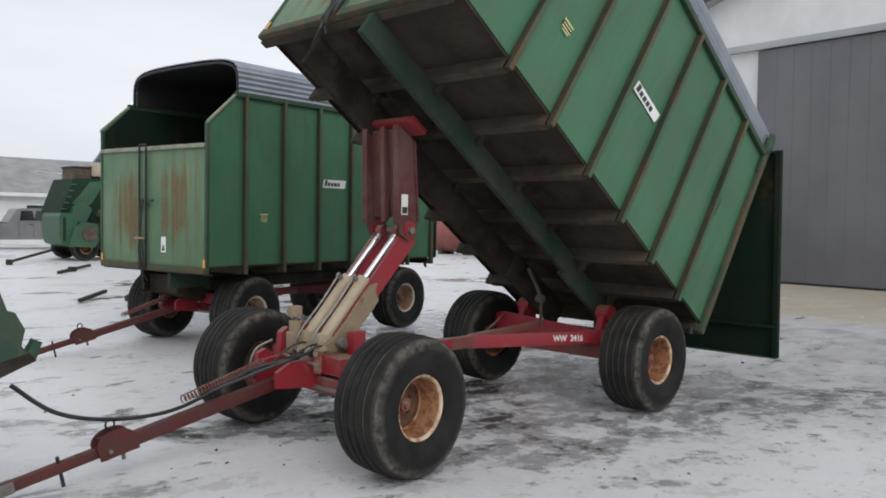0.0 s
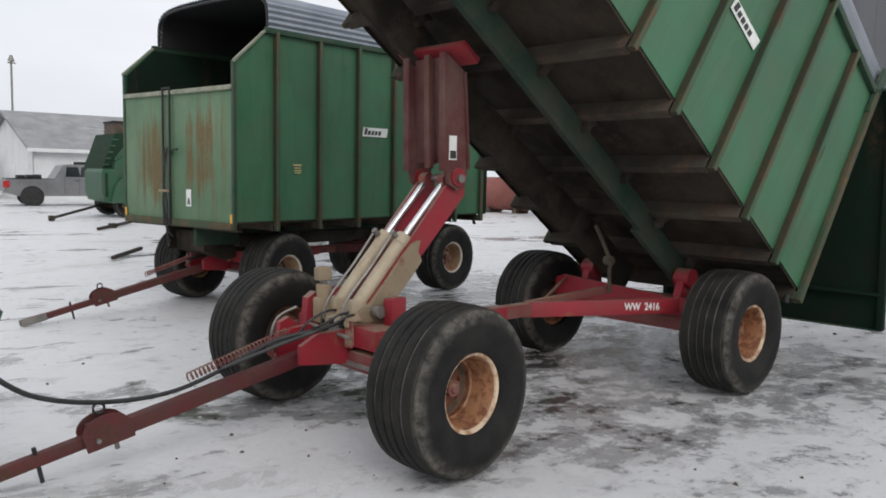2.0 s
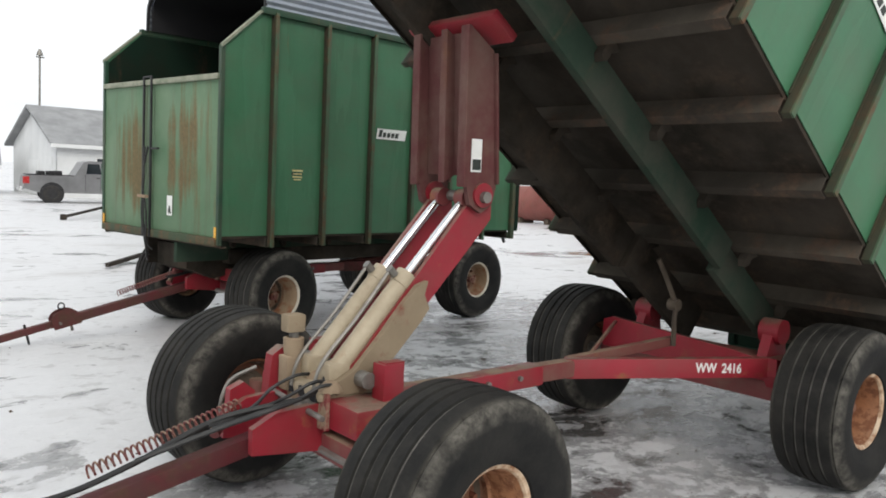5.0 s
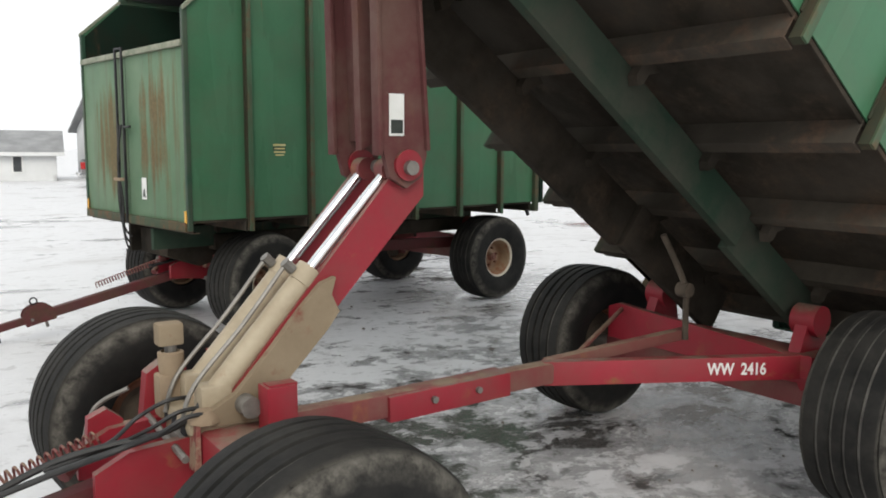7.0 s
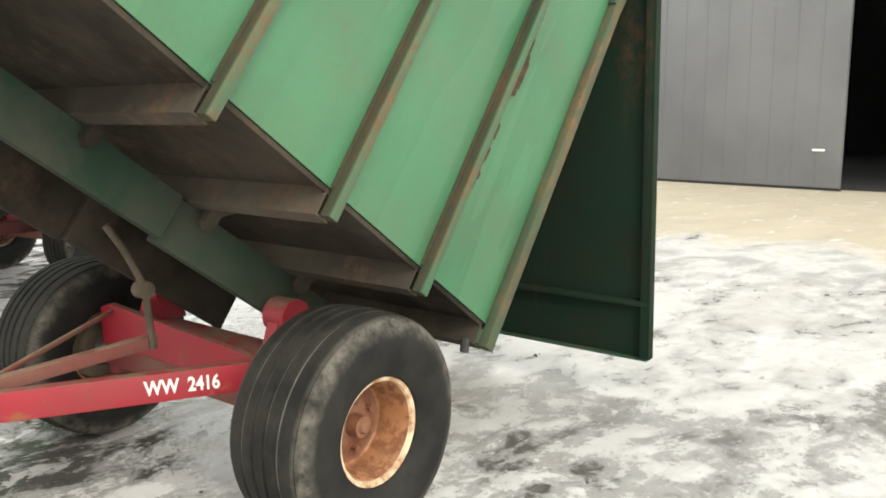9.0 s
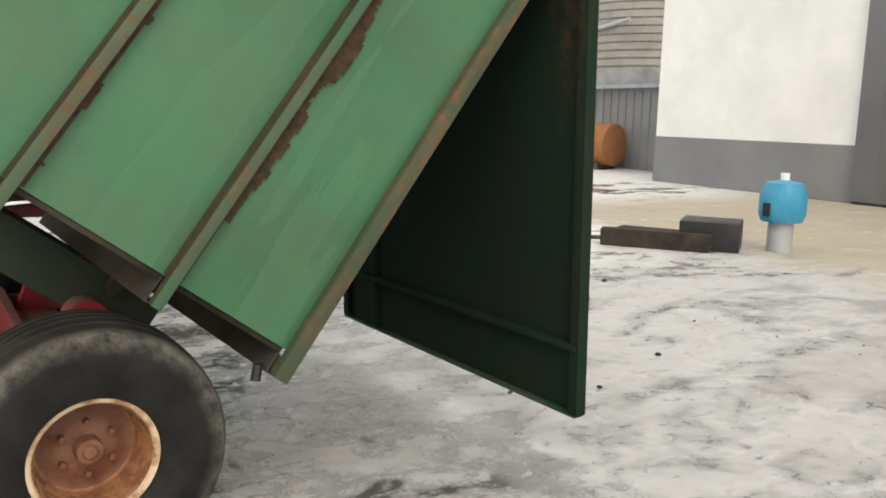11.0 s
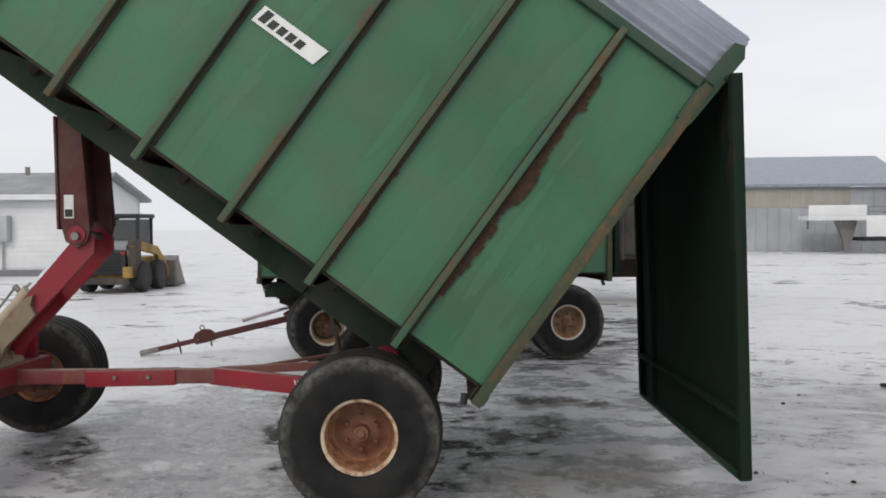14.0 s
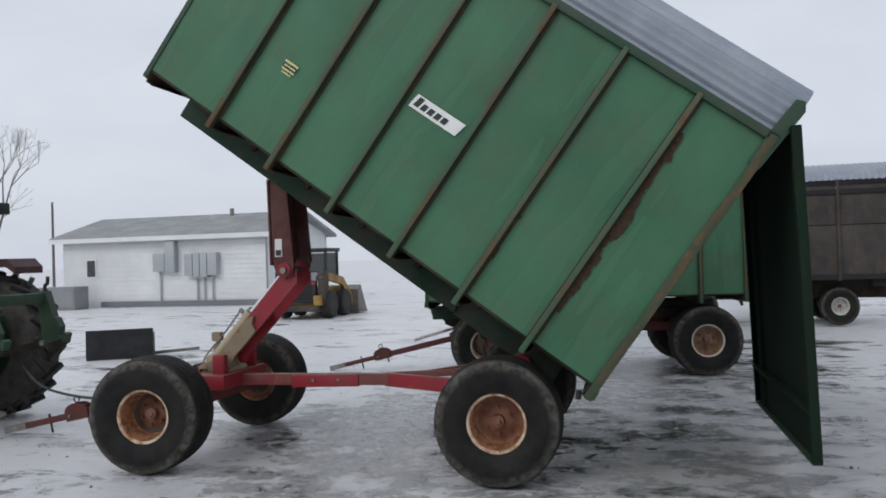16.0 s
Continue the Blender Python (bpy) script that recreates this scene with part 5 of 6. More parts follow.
# ---- the weathered forage wagon behind ----
def forage_wagon():
    w = thing("forage_wagon", pose(3.82, 12.3, 0, 0, 0, 3.0) @ Matrix.Diagonal((1, 1, 1.05, 1)), "weathered grey forage wagon with a ribbed metal roof", "wagon")
    body = part("box", box(B(), 0, 4.7, 0.0, 2.4, 0.98, 1.08), UNDER, w)
    bay = 4.7 / 4
    for i in range(4):
        x = bay * i
        part("side_board", box(B(), x + 0.03, x + bay - 0.03, 0.0, 0.05, 1.08, 2.10, None, 0.006), RUSTY_GREY, body, "weathered brown-grey side sheet")
        part("side_board", box(B(), x + 0.03, x + bay - 0.03, 0.006, 0.05, 2.115, 3.02, None, 0.006), RUSTY_GREY, body, "weathered brown-grey side sheet")
        part("side_board", box(B(), x + 0.03, x + bay - 0.03, 2.35, 2.4, 1.08, 3.02, None, 0.006), RUSTY_GREY, body)
    for i in range(5):
        x = bay * i
        part("stake", box(B(), x - 0.03, x + 0.03, -0.05, 0.0, 0.95, 3.06, None, 0.008), INTERIOR if i == 4 else RUSTY_GREY, body)
        part("stake", box(B(), x - 0.03, x + 0.03, 2.4, 2.45, 0.95, 3.06, None, 0.008), RUSTY_GREY, body)
    for z in (1.02, 2.8, 3.0):
        part("side_rail", box(B(), -0.03, 4.72, -0.03, 0.0, z - 0.05, z + 0.05, None, 0.008), INTERIOR, body)
    part("end_wall", box(B(), 4.68, 4.73, 0.0, 2.4, 1.0, 3.0), RUSTY_GREY, body)
    part("end_wall", box(B(), -0.03, 0.02, 0.0, 2.4, 1.0, 3.0), RUSTY_GREY, body)
    bm = B()
    n = 40
    rows = []
    for i in range(n * 4 + 1):
        x = -0.15 + 5.0 * i / (n * 4)
        f = 0.012 * math.cos(i * math.pi / 2)
        rows.append([bm.verts.new((x, -0.06 + 2.52 * k / 16, 3.04 + 0.42 * math.sin(math.pi * k / 16) ** 0.7 + f)) for k in range(17)])
    for a, c in zip(rows, rows[1:]):
        for k in range(16):
            bm.faces.new((a[k], a[k + 1], c[k + 1], c[k]))
    part("roof", bm, GALV, body, "ribbed light metal roof")
    for x in (0.6, 3.55):
        part("axle", box(B(), x - 0.05, x + 0.05, 0.3, 2.1, 0.36, 0.48), UNDER, w)
        for s, y in ((-1, 0.32), (1, 2.08)):
            wheel(w, x, y, s, RIM_C, 0, 0.3, 0.82)
    part("frame_rail", box(B(), 0.2, 5.0, 0.75, 0.85, 0.55, 0.98), UNDER, w)
    part("frame_rail", box(B(), 0.2, 5.0, 1.55, 1.65, 0.55, 0.98), UNDER, w)
    part("front_shaft", box(B(), 4.2, 4.95, 0.15, 0.35, 0.82, 0.97, None, 0.03), INTERIOR, w)
    part("tongue", beam(B(), (0.6, 1.2, 0.45), (-2.6, -3.6, 0.3), 0.09, 0.09), TIMBER, w)


forage_wagon()


# ---- green harvester beyond the wagons ----
def harvester():
    h = thing("forage_harvester", pose(4.55, 25.8, 0, 0, 0, 3), "green pull-type harvester with a sloped ladder and brown hatch", "harvester")
    body = part("hopper", prism(B(), [(0.36, 1.0), (0.33, 1.8), (0.78, 3.0), (3.4, 3.1), (3.5, 1.2), (2.4, 0.6), (0.6, 0.6)], 0, 2.2), HOPPER, h, "sloped dark green machine body")
    part("feed_housing", prism(B(), [(0.18, 0.95), (0.28, 0.62), (0.66, 0.50), (0.80, 0.62), (0.80, 1.66), (0.72, 1.74), (0.26, 1.74), (0.18, 1.62)], -0.35, 1.6), HARVEST, h, "faceted green feed housing")
    # dark strip on the face stands in for a shaded recess
    part("feed_recess", box(B(), 0.30, 0.40, -0.37, -0.352, 0.75, 1.6), HOPPER, h)
    part("drive_guard", prism(B(), [(0.45, 0.55), (1.35, 0.50), (1.5, 0.75), (1.45, 1.35), (0.9, 1.45), (0.62, 1.2)], -0.55, -0.36), HARVEST, h)
    part("drive_guard", prism(B(), [(0.62, 1.5), (1.1, 1.35), (1.35, 1.9), (1.0, 2.2), (0.68, 1.95)], -0.30, -0.02), HARVEST, h)
    part("side_shield", prism(B(), [(0.72, 2.1), (1.35, 2.9), (1.9, 2.95), (1.4, 2.1), (0.95, 1.75)], -0.10, -0.01), HARVEST, h)
    part("side_shield", prism(B(), [(1.6, 1.0), (2.6, 1.0), (2.7, 2.5), (1.9, 2.7)], -0.10, -0.01), GREEN_DARK, h)
    part("hatch", prism(B(), [(0.80, 2.98), (1.46, 2.98), (1.46, 3.44), (0.82, 3.40)], 0.2, 1.3), TIMBER, h, "brown weathered hatch")
    part("hatch_rim", box(B(), 0.78, 1.48, 0.15, 1.35, 3.40, 3.46, None, 0.01), INTERIOR, h)
    part("cab_roof", box(B(), 1.5, 3.2, 0.2, 2.0, 3.1, 3.56, None, 0.08), CREAM, h, "faded yellow roof")
    for x in (1.15, 2.6):
        wheel(h, x, -0.05, -1, RIM_A, 0, x, 0.95)
        wheel(h, x, 2.1, 1, RIM_A, 0, x, 0.95)
    for k in range(5):
        x, z = 0.37 + 0.085 * k, 1.86 + 0.225 * k
        part("ladder_step", box(B(), x, x + 0.16, -0.06, 0.0, z, z + 0.05, None, 0.008), HARVEST, h)
    for x, z, r in ((1.15, 1.0, 0.26), (1.75, 1.7, 0.2), (2.2, 1.2, 0.24)):
        part("pulley", rod(B(), (x, -0.62, z), (x, -0.551 if x < 1.5 else -0.11, z), r, 20), TIMBER, h)
    part("link_bar", beam(B(), (0.55, -0.42, 0.75), (0.95, -0.45, 1.35), 0.05, 0.07), HOPPER, h)
    part("hitch_bar", beam(B(), (1.3, 2.0, 0.50), (-1.70, -1.35, 0.10), 0.08, 0.08), TIMBER_BLACK, h)
    part("hitch_eye", box(B(), -1.82, -1.64, -1.45, -1.27, 0.0, 0.18, None, 0.02), TIMBER_BLACK, h)


harvester()
tg = beam(B(), (3.1, 19.3, 0.05), (4.7, 21.8, 0.08), 0.08, 0.08)
box(tg, 3.65, 3.85, 20.2, 20.4, 0.0, 0.14)
solid("implement_tongue", tg, TIMBER_BLACK, "dark steel implement tongue lying on the ice", "tongue")


# ---- pickup truck ----
def pickup():
    t = thing("pickup_truck", pose(3.3, 36.4, 0, 0, 0, -2), "silver crew cab pickup parked by the house", "pickup truck")
    out = [(0.0, 0.62), (0.05, 1.12), (0.10, 1.20), (2.05, 1.22), (2.10, 1.28), (2.45, 1.86), (2.7, 1.92), (3.75, 1.92), (4.05, 1.86), (4.7, 1.28), (5.7, 1.18), (5.85, 1.0), (5.88, 0.55), (5.2, 0.45), (0.6, 0.45)]
    body = part("body", prism(B(), out, 0.0, 1.95), SILVER, t, "silver painted truck body")
    for a, c in ((2.56, 3.12), (3.2, 3.95)):
        part("side_window", prism(B(), [(a, 1.34), (c + 0.1, 1.34), (c - 0.02, 1.80), (a + 0.06, 1.80)], -0.015, 0.0), GLASS_DARK, body)
    part("tail_lamp", box(B(), -0.02, 0.24, -0.02, 0.14, 0.84, 1.14, None, 0.01), RED_LENS, body, "red tail lamp")
    part("bumper", box(B(), -0.12, 0.02, 0.02, 1.93, 0.5, 0.68, None, 0.03), CHROME, body)
    part("bed_cover", box(B(), 0.15, 2.05, 0.05, 1.9, 1.21, 1.25, None, 0.01), BLACK, body)
    for x in (0.6, 1.0, 1.3):
        part("bed_load", box(B(), x, x + 0.3, 0.3, 1.1, 1.25, 1.38 + 0.04 * x, None, 0.03), BLACK, body)
    for x in (1.15, 4.75):
        part("wheel_arch", rod(B(), (x, -0.012, 0.42), (x, 0.05, 0.42), 0.50, 28), BLACK, body)
        for y in (0.10, 1.85):
            bm = lathe(B(), [(0.22, -0.13), (0.36, -0.13), (0.40, -0.08), (0.40, 0.08), (0.36, 0.13), (0.22, 0.13)], 36, Matrix.Translation((x, y, 0.40)))
            ty = part("tyre", bm, TYRE, t)
            bm = lathe(B(), [(0.225, -0.12), (0.2, -0.06), (0.06, -0.05), (0.0, -0.07)], 24, Matrix.Translation((x, y, 0.40)))
            part("rim", bm, STEEL, ty)
    for x in (2.52, 3.16, 4.0):
        part("door_seam", box(B(), x, x + 0.012, -0.004, 0.0, 0.55, 1.3), BLACK, body)
    part("door_handle", box(B(), 3.0, 3.12, -0.03, 0.0, 1.14, 1.18), BLACK, body)


pickup()


# ---- buildings ----
def gable_house(name, m, lx, ly, eave, ridge, label, windows, over=0.4, wall_mat=None):
    """A house with its ridge along x; windows: (x, z, w, h) on the y = 0 side."""
    h = thing(name, m, label, "house")
    wall_mat = wall_mat or SIDING
    part("long_wall", box(B(), 0, lx, 0, 0.15, 0, eave), wall_mat, h)
    part("long_wall", box(B(), 0, lx, ly - 0.15, ly, 0, eave), wall_mat, h)
    for x in (0.0, lx - 0.15):
        mm = Matrix.Translation((x, 0, 0)) @ Matrix.Rotation(math.pi / 2, 4, "Z")
        part("gable_wall", prism(B(), [(0, 0), (ly, 0), (ly, eave), (ly / 2, ridge - 0.06), (0, eave)], -0.15, 0, mm), wall_mat, h)
    k = (ridge - eave) / (ly / 2)
    for s in (0, 1):
        a = (-over, eave - k * over) if s == 0 else (ly + over, eave - k * over)
        mm = Matrix.Rotation(math.pi / 2, 4, "Z")
        part("roof", prism(B(), [a, (ly / 2, ridge), (ly / 2, ridge + 0.14), (a[0], a[1] + 0.14)], over, -lx - over, mm), SHINGLE, h, "grey shingle roof slope")
    part("fascia", box(B(), -over, lx + over, -over - 0.04, -over, eave - k * over - 0.1, eave - k * over + 0.1), SIDING, h)
    n = int(eave / 0.22)
    for i in range(n):
        z = 0.3 + (eave - 0.35) * i / n
        part("siding_board", box(B(), 0.02, lx - 0.02, -0.012, -0.004, z, z + (eave - 0.35) / n - 0.02), wall_mat, h)
    for x, z, w, hh in windows:
        f = part("window", box(B(), x - 0.06, x + w + 0.06, -0.05, -0.013, z - 0.06, z + hh + 0.06), WHITE, h)
        part("pane", box(B(), x, x + w, -0.056, -0.052, z, z + hh), GLASS_DARK, f)
    return h


# the long white shop with meter boxes
hw = gable_house("shop_house", pose(-22.8, 22.6, 0, 0, 0, 3.5), 9.9, 6.6, 3.05, 3.95, "long white sided farm shop with a grey roof", [(1.25, 1.35, 0.42, 0.72)])
for x0, w, z0, h in ((4.75, 0.55, 1.5, 0.78), (5.32, 0.46, 1.45, 1.36), (6.25, 0.38, 1.3, 0.92), (6.66, 0.30, 1.22, 1.04), (6.99, 0.32, 1.22, 1.04), (7.34, 0.42, 1.3, 0.96)):
    part("meter_box", box(B(), x0, x0 + w, -0.35, -0.015, z0, z0 + h, None, 0.02), SHED_METAL, hw, "grey electrical meter box")
for x in (4.95, 6.72, 7.05, 7.45):
    part("conduit", rod(B(), (x, -0.1, 0), (x, -0.1, 1.5), 0.04, 8), SHED_METAL, hw)
part("roof_vent", rod(B(), (6.8, 2.9, 3.7), (6.8, 2.9, 4.3), 0.10, 10), STEEL, hw)
part("base_course", box(B(), 2.0, 9.8, -0.16, -0.013, 0, 0.24), WALL_GREY, hw)
ac = box(B(), 0, 2.3, -0.6, 0.6, 0, 1.25, None, 0.05)
box(ac, 0.1, 2.2, -0.63, -0.6, 0.15, 1.1)
solid("condenser_box", ac, SHED_DARK, "grey metal unit box beside the white shop", "utility box", m=pose(-22.6, 21.3, 0, 0, 0, 3.5) @ Matrix.Scale(0.78, 4))

# the white house by the pickup and its low annex
fh = gable_house("farm_house", pose(5.6, 42.4, 0, 0, 0, 7), 8.0, 8.2, 2.85, 4.75, "white farm house with a grey shingle roof", [(2.0, 1.0, 0.9, 1.1), (6.0, 1.0, 0.9, 1.1)])
part("gable_door", box(B(), -0.03, -0.004, 0.7, 1.9, 0.05, 2.1, None, 0.01), SIDING, fh, "pale garage door")
part("gable_door", box(B(), -0.03, -0.004, 3.2, 5.0, 0.05, 1.9, None, 0.01), SIDING, fh, "pale garage door")
for x, w in ((3.4, 1.3), (5.6, 0.9), (4.5, 0.7)):
    part("snow_patch", beam(B(), (x, 2.2, 4.01), (x + w, 2.1, 3.965), 0.18, 0.03), WHITE, fh)
gable_house("farm_annex", pose(-3.4, 46.5, 0, 0, 0, -4), 6.5, 5, 1.6, 2.6, "low white annex with a row of small windows", [(2.4, 0.5, 0.4, 0.8), (3.0, 0.5, 0.4, 0.8), (4.4, 0.5, 0.4, 0.8)])
an = rod(B(), (5.9, 50, 0), (5.9, 50, 8.0), 0.06, 8)
rod(an, (5.7, 50, 7.9), (6.15, 50, 7.9), 0.04, 6)
rod(an, (5.9, 50, 8.0), (5.9, 50, 8.35), 0.2, 10, 0.08)
solid("antenna_mast", an, STEEL, "thin grey mast with a lamp head above the house roof", "mast")


# the grey shop with the sliding door
def machine_shop():
    X = 19.9
    h = thing("machine_shop", pose(X, 0, 0), "tall white and grey shop with a big sliding door half open", "building")
    y1, y0 = 13.8, -7.9
    ridge_y, eave, ridge = 2.5, 7.2, 10.6
    def roof_z(y):
        return eave + (ridge - eave) * (1 - abs(y - ridge_y) / (y1 - ridge_y))
    dl, dr, dt, opn = 7.36, 2.52, 7.0, -3.4
    rot = Matrix.Rotation(math.pi / 2, 4, "Z")
    part("gable_wall", prism(B(), [(dl, dt), (y1, dt), (y1, eave), (ridge_y, ridge), (y0, eave), (y0, dt), (opn, dt)], 0, -0.25, rot), SIDING, h, "white metal gable wall")
    part("gable_wall", box(B(), 0, 0.25, dl, y1, 1.30, dt), SIDING, h)
    part("gable_wall", box(B(), 0, 0.25, y0, opn, 1.30, dt), SIDING, h)
    part("wainscot", box(B(), -0.02, 0.26, dl, y1 + 0.01, 0, 1.30), WALL_GREY, h, "grey lower wall panel")
    part("wainscot", box(B(), -0.02, 0.26, y0, opn, 0, 1.30), WALL_GREY, h)
    part("side_wall", box(B(), 0.25, 16, y1 - 0.25, y1, 1.30, eave), SIDING, h)
    part("wainscot", box(B(), 0.25, 16, y1 - 0.25, y1 + 0.02, 0, 1.30), WALL_GREY, h)
    part("side_wall", box(B(), 0.25, 16, y0, y0 + 0.25, 0, eave), SIDING, h)
    # near-black back wall, floor and backdrop hold the unlit inside's shade in their colour
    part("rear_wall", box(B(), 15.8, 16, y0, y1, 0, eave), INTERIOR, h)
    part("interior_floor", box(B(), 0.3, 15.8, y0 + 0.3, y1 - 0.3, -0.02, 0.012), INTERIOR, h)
    part("dark_backdrop", box(B(), 4.0, 4.1, y0 + 0.3, dr - 0.5, 0, eave), INTERIOR, h, "near-black backdrop for the unlit inside beyond the opening")
    for s, a in ((1, y1 + 0.4), (-1, y0 - 0.4)):
        part("roof", prism(B(), [(a, roof_z(y1) - 0.12), (ridge_y, ridge), (ridge_y, ridge + 0.2), (a, roof_z(y1) + 0.08)], 0.5, -16.5, rot), SHED_METAL, h)
        part("fascia", prism(B(), [(a, roof_z(y1) - 0.14), (ridge_y, ridge - 0.02), (ridge_y, ridge + 0.22), (a, roof_z(y1) + 0.1)], 0.56, 0.5, rot), GLASS_DARK, h, "dark metal roof edge")
    door = part("sliding_door", box(B(), -0.14, -0.03, dr, dl + 0.05, 0.06, dt - 0.05, None, 0.01), DOOR_GREY, h, "dark grey steel sliding door")
    for i in range(1, 9):
        y = dr + (dl - dr) * i / 9
        part("door_rib", box(B(), -0.146, -0.14, y - 0.01, y + 0.01, 0.1, dt - 0.1), DOOR_GREY, door)
    part("door_handle", box(B(), -0.17, -0.146, dr + 0.35, dr + 0.62, 0.86, 0.91), WHITE, door, "pale door handle")
    part("door_track", box(B(), -0.22, 0.0, opn, dl + 1.2, dt - 0.02, dt + 0.18, None, 0.01), SHED_METAL, h, "door track cover")
    part("door_seal", box(B(), -0.12, -0.04, dr, dl, 0.0, 0.06), BLACK, door)


machine_shop()

# long shed and stored machines on the horizon
def long_shed():
    h = thing("long_shed", pose(16.5, 51, 0, 0, 0, -1), "long pale metal shed with a tan band", "shed")
    part("wall", box(B(), 0, 12.5, 0, 12, 0, 4.3), SHED_METAL, h)
    part("wall_band", box(B(), 0.2, 9, -0.03, 0, 2.95, 4.15), BAND, h, "tan translucent wall band")
    rot = Matrix.Rotation(math.pi / 2, 4, "Z")
    part("roof", prism(B(), [(-0.4, 4.3), (6, 6.6), (12.4, 4.3), (12.4, 4.5), (6, 6.8), (-0.4, 4.5)], 0.4, -12.9, rot), GALV, h)
    for i in range(17):
        part("wall_rib", box(B(), 0.75 * i, 0.75 * i + 0.06, -0.06, -0.031, 0, 4.25), SHED_METAL, h)
    part("corner_post", box(B(), 12.2, 12.8, -0.4, 0, 2.2, 4.3), INTERIOR, h)
long_shed()


def gooseneck_trailer():
    t = thing("gooseneck_trailer", pose(21.6, 47.0, 0, 0, 0, -2), "long white gooseneck flatbed trailer parked on snow", "trailer")
    part("neck_deck", box(B(), 0, 3.6, 0, 2.4, 2.05, 2.35, None, 0.03), SIDING, t, "white neck deck")
    part("neck_wall", box(B(), 0.0, 3.4, -0.02, 0.02, 2.35, 3.0, None, 0.01), SIDING, t)
    part("neck_post", prism(B(), [(1.9, 2.05), (3.2, 2.05), (2.9, 0.9), (2.6, 0.15), (2.4, 0.15), (2.35, 0.9)], 0.9, 1.4), STEEL, t, "steel gooseneck post")
    part("jack", box(B(), 0.25, 0.36, 1.1, 1.25, 1.5, 2.05), STEEL, t)
    bed = part("bed", box(B(), 3.2, 13.4, 0, 2.4, 0.78, 1.02, None, 0.03), INTERIOR, t, "long dark flatbed deck")
    part("side_panel", box(B(), 3.4, 10.4, -0.01, 0.03, 1.05, 2.35, None, 0.01), SIDING, bed, "white side panel")
    for z in (2.55, 2.85):
        part("top_rail", box(B(), 3.5, 12.4, 0.02, 0.08, z, z + 0.07, None, 0.01), SHED_DARK, bed)
    for k in range(7):
        x = 3.5 + 1.46 * k
        part("rail_post", box(B(), x, x + 0.06, 0.03, 0.07, 1.02, 2.9), SHED_DARK, bed)
    for x in (8.9, 9.9, 10.9):
        wheel(t, x, 0.1, -1, RIM_B, 0, 0, 0.8)
        wheel(t, x, 2.3, 1, RIM_B, 0, 0, 0.8)
gooseneck_trailer()


def silo():
    s = thing("silo", pose(29.3, 24.4, 0), "grey concrete stave silo with steel hoops", "silo")
    r = 3.1
    w = part("wall", lathe(B(), [(r, 0.0), (r, 12.0), (0.0, 13.8)], 56, Matrix.Rotation(math.pi / 2, 4, "X")), STAVE, s)
    for i in range(26):
        z = 3.3 + 0.33 * i
        bm = lathe(B(), [(r + 0.003, z), (r + 0.045, z + 0.02), (r + 0.045, z + 0.045), (r + 0.003, z + 0.065)], 56, Matrix.Rotation(math.pi / 2, 4, "X"))
        part("hoop", bm, STEEL, w)
    part("chute_pipe", rod(B(), (-r - 0.06, 1.3, 5.4), (-r - 0.06, -2.1, 5.8), 0.09, 10), SHED_METAL, s)
    return s
silo()


def metal_shed():
    h = thing("metal_shed", pose(23.0, 16.6, 0) @ Matrix.Scale(0.66, 4), "grey metal shed with a low lean-to roof", "shed")
    part("wall", box(B(), 0, 8, 0, 8.6, 0, 4.3), SHED_DARK, h)
    part("roof", box(B(), -0.7, 8.5, -0.6, 9.2, 4.3, 4.5), GALV, h)
    rot = Matrix.Rotation(math.pi / 2, 4, "Z")
    part("upper_roof", prism(B(), [(-0.4, 4.5), (9.0, 4.5), (7.5, 5.4), (1.2, 5.4)], 0.3, -8, rot), SHINGLE, h)
    for i in range(14):
        part("wall_rib", box(B(), -0.04, 0, 0.62 * i, 0.62 * i + 0.05, 0.05, 4.25), SHED_DARK, h)
    part("corner_trim", box(B(), -0.06, 0.02, -0.1, 0.15, 0, 4.3), WALL_GREY, h)
metal_shed()


def fuel_tank(m, mat, label, r, ln):
    t = thing("fuel_tank", m, label, "tank", "old steel tanks")
    bm = lathe(B(), [(0.0, -0.05), (r * 0.93, -0.045), (r * 0.985, -0.03), (r, 0.0), (r, ln * 0.33), (r + 0.02, ln * 0.33 + 0.03), (r, ln * 0.33 + 0.06), (r, ln * 0.66), (r + 0.02, ln * 0.66 + 0.03), (r, ln * 0.66 + 0.06), (r, ln), (r * 0.985, ln + 0.03), (r * 0.93, ln + 0.045), (0.0, ln + 0.05)], 36, Matrix.Translation((0, 0, r + 0.12)))
    b = part("shell", bm, mat, t)
    part("manhole", rod(B(), (0, ln / 2, 2 * r + 0.08), (0, ln / 2, 2 * r + 0.24), 0.13, 14), mat, b)
    for y in (0.4, ln - 0.4):
        part("skid", box(B(), -r * 0.7, r * 0.7, y - 0.1, y + 0.1, 0, 0.24), TIMBER, t)
fuel_tank(pose(23.2, 23.6, 0, 0, 0, 15), TANK_RED, "faded red cylindrical steel tank lying on skids", 0.78, 2.3)
fuel_tank(pose(22.1, 18.15, 0, 0, 0, 14), TANK_ORANGE, "rusty orange cylindrical steel tank lying on skids", 0.74, 2.5)


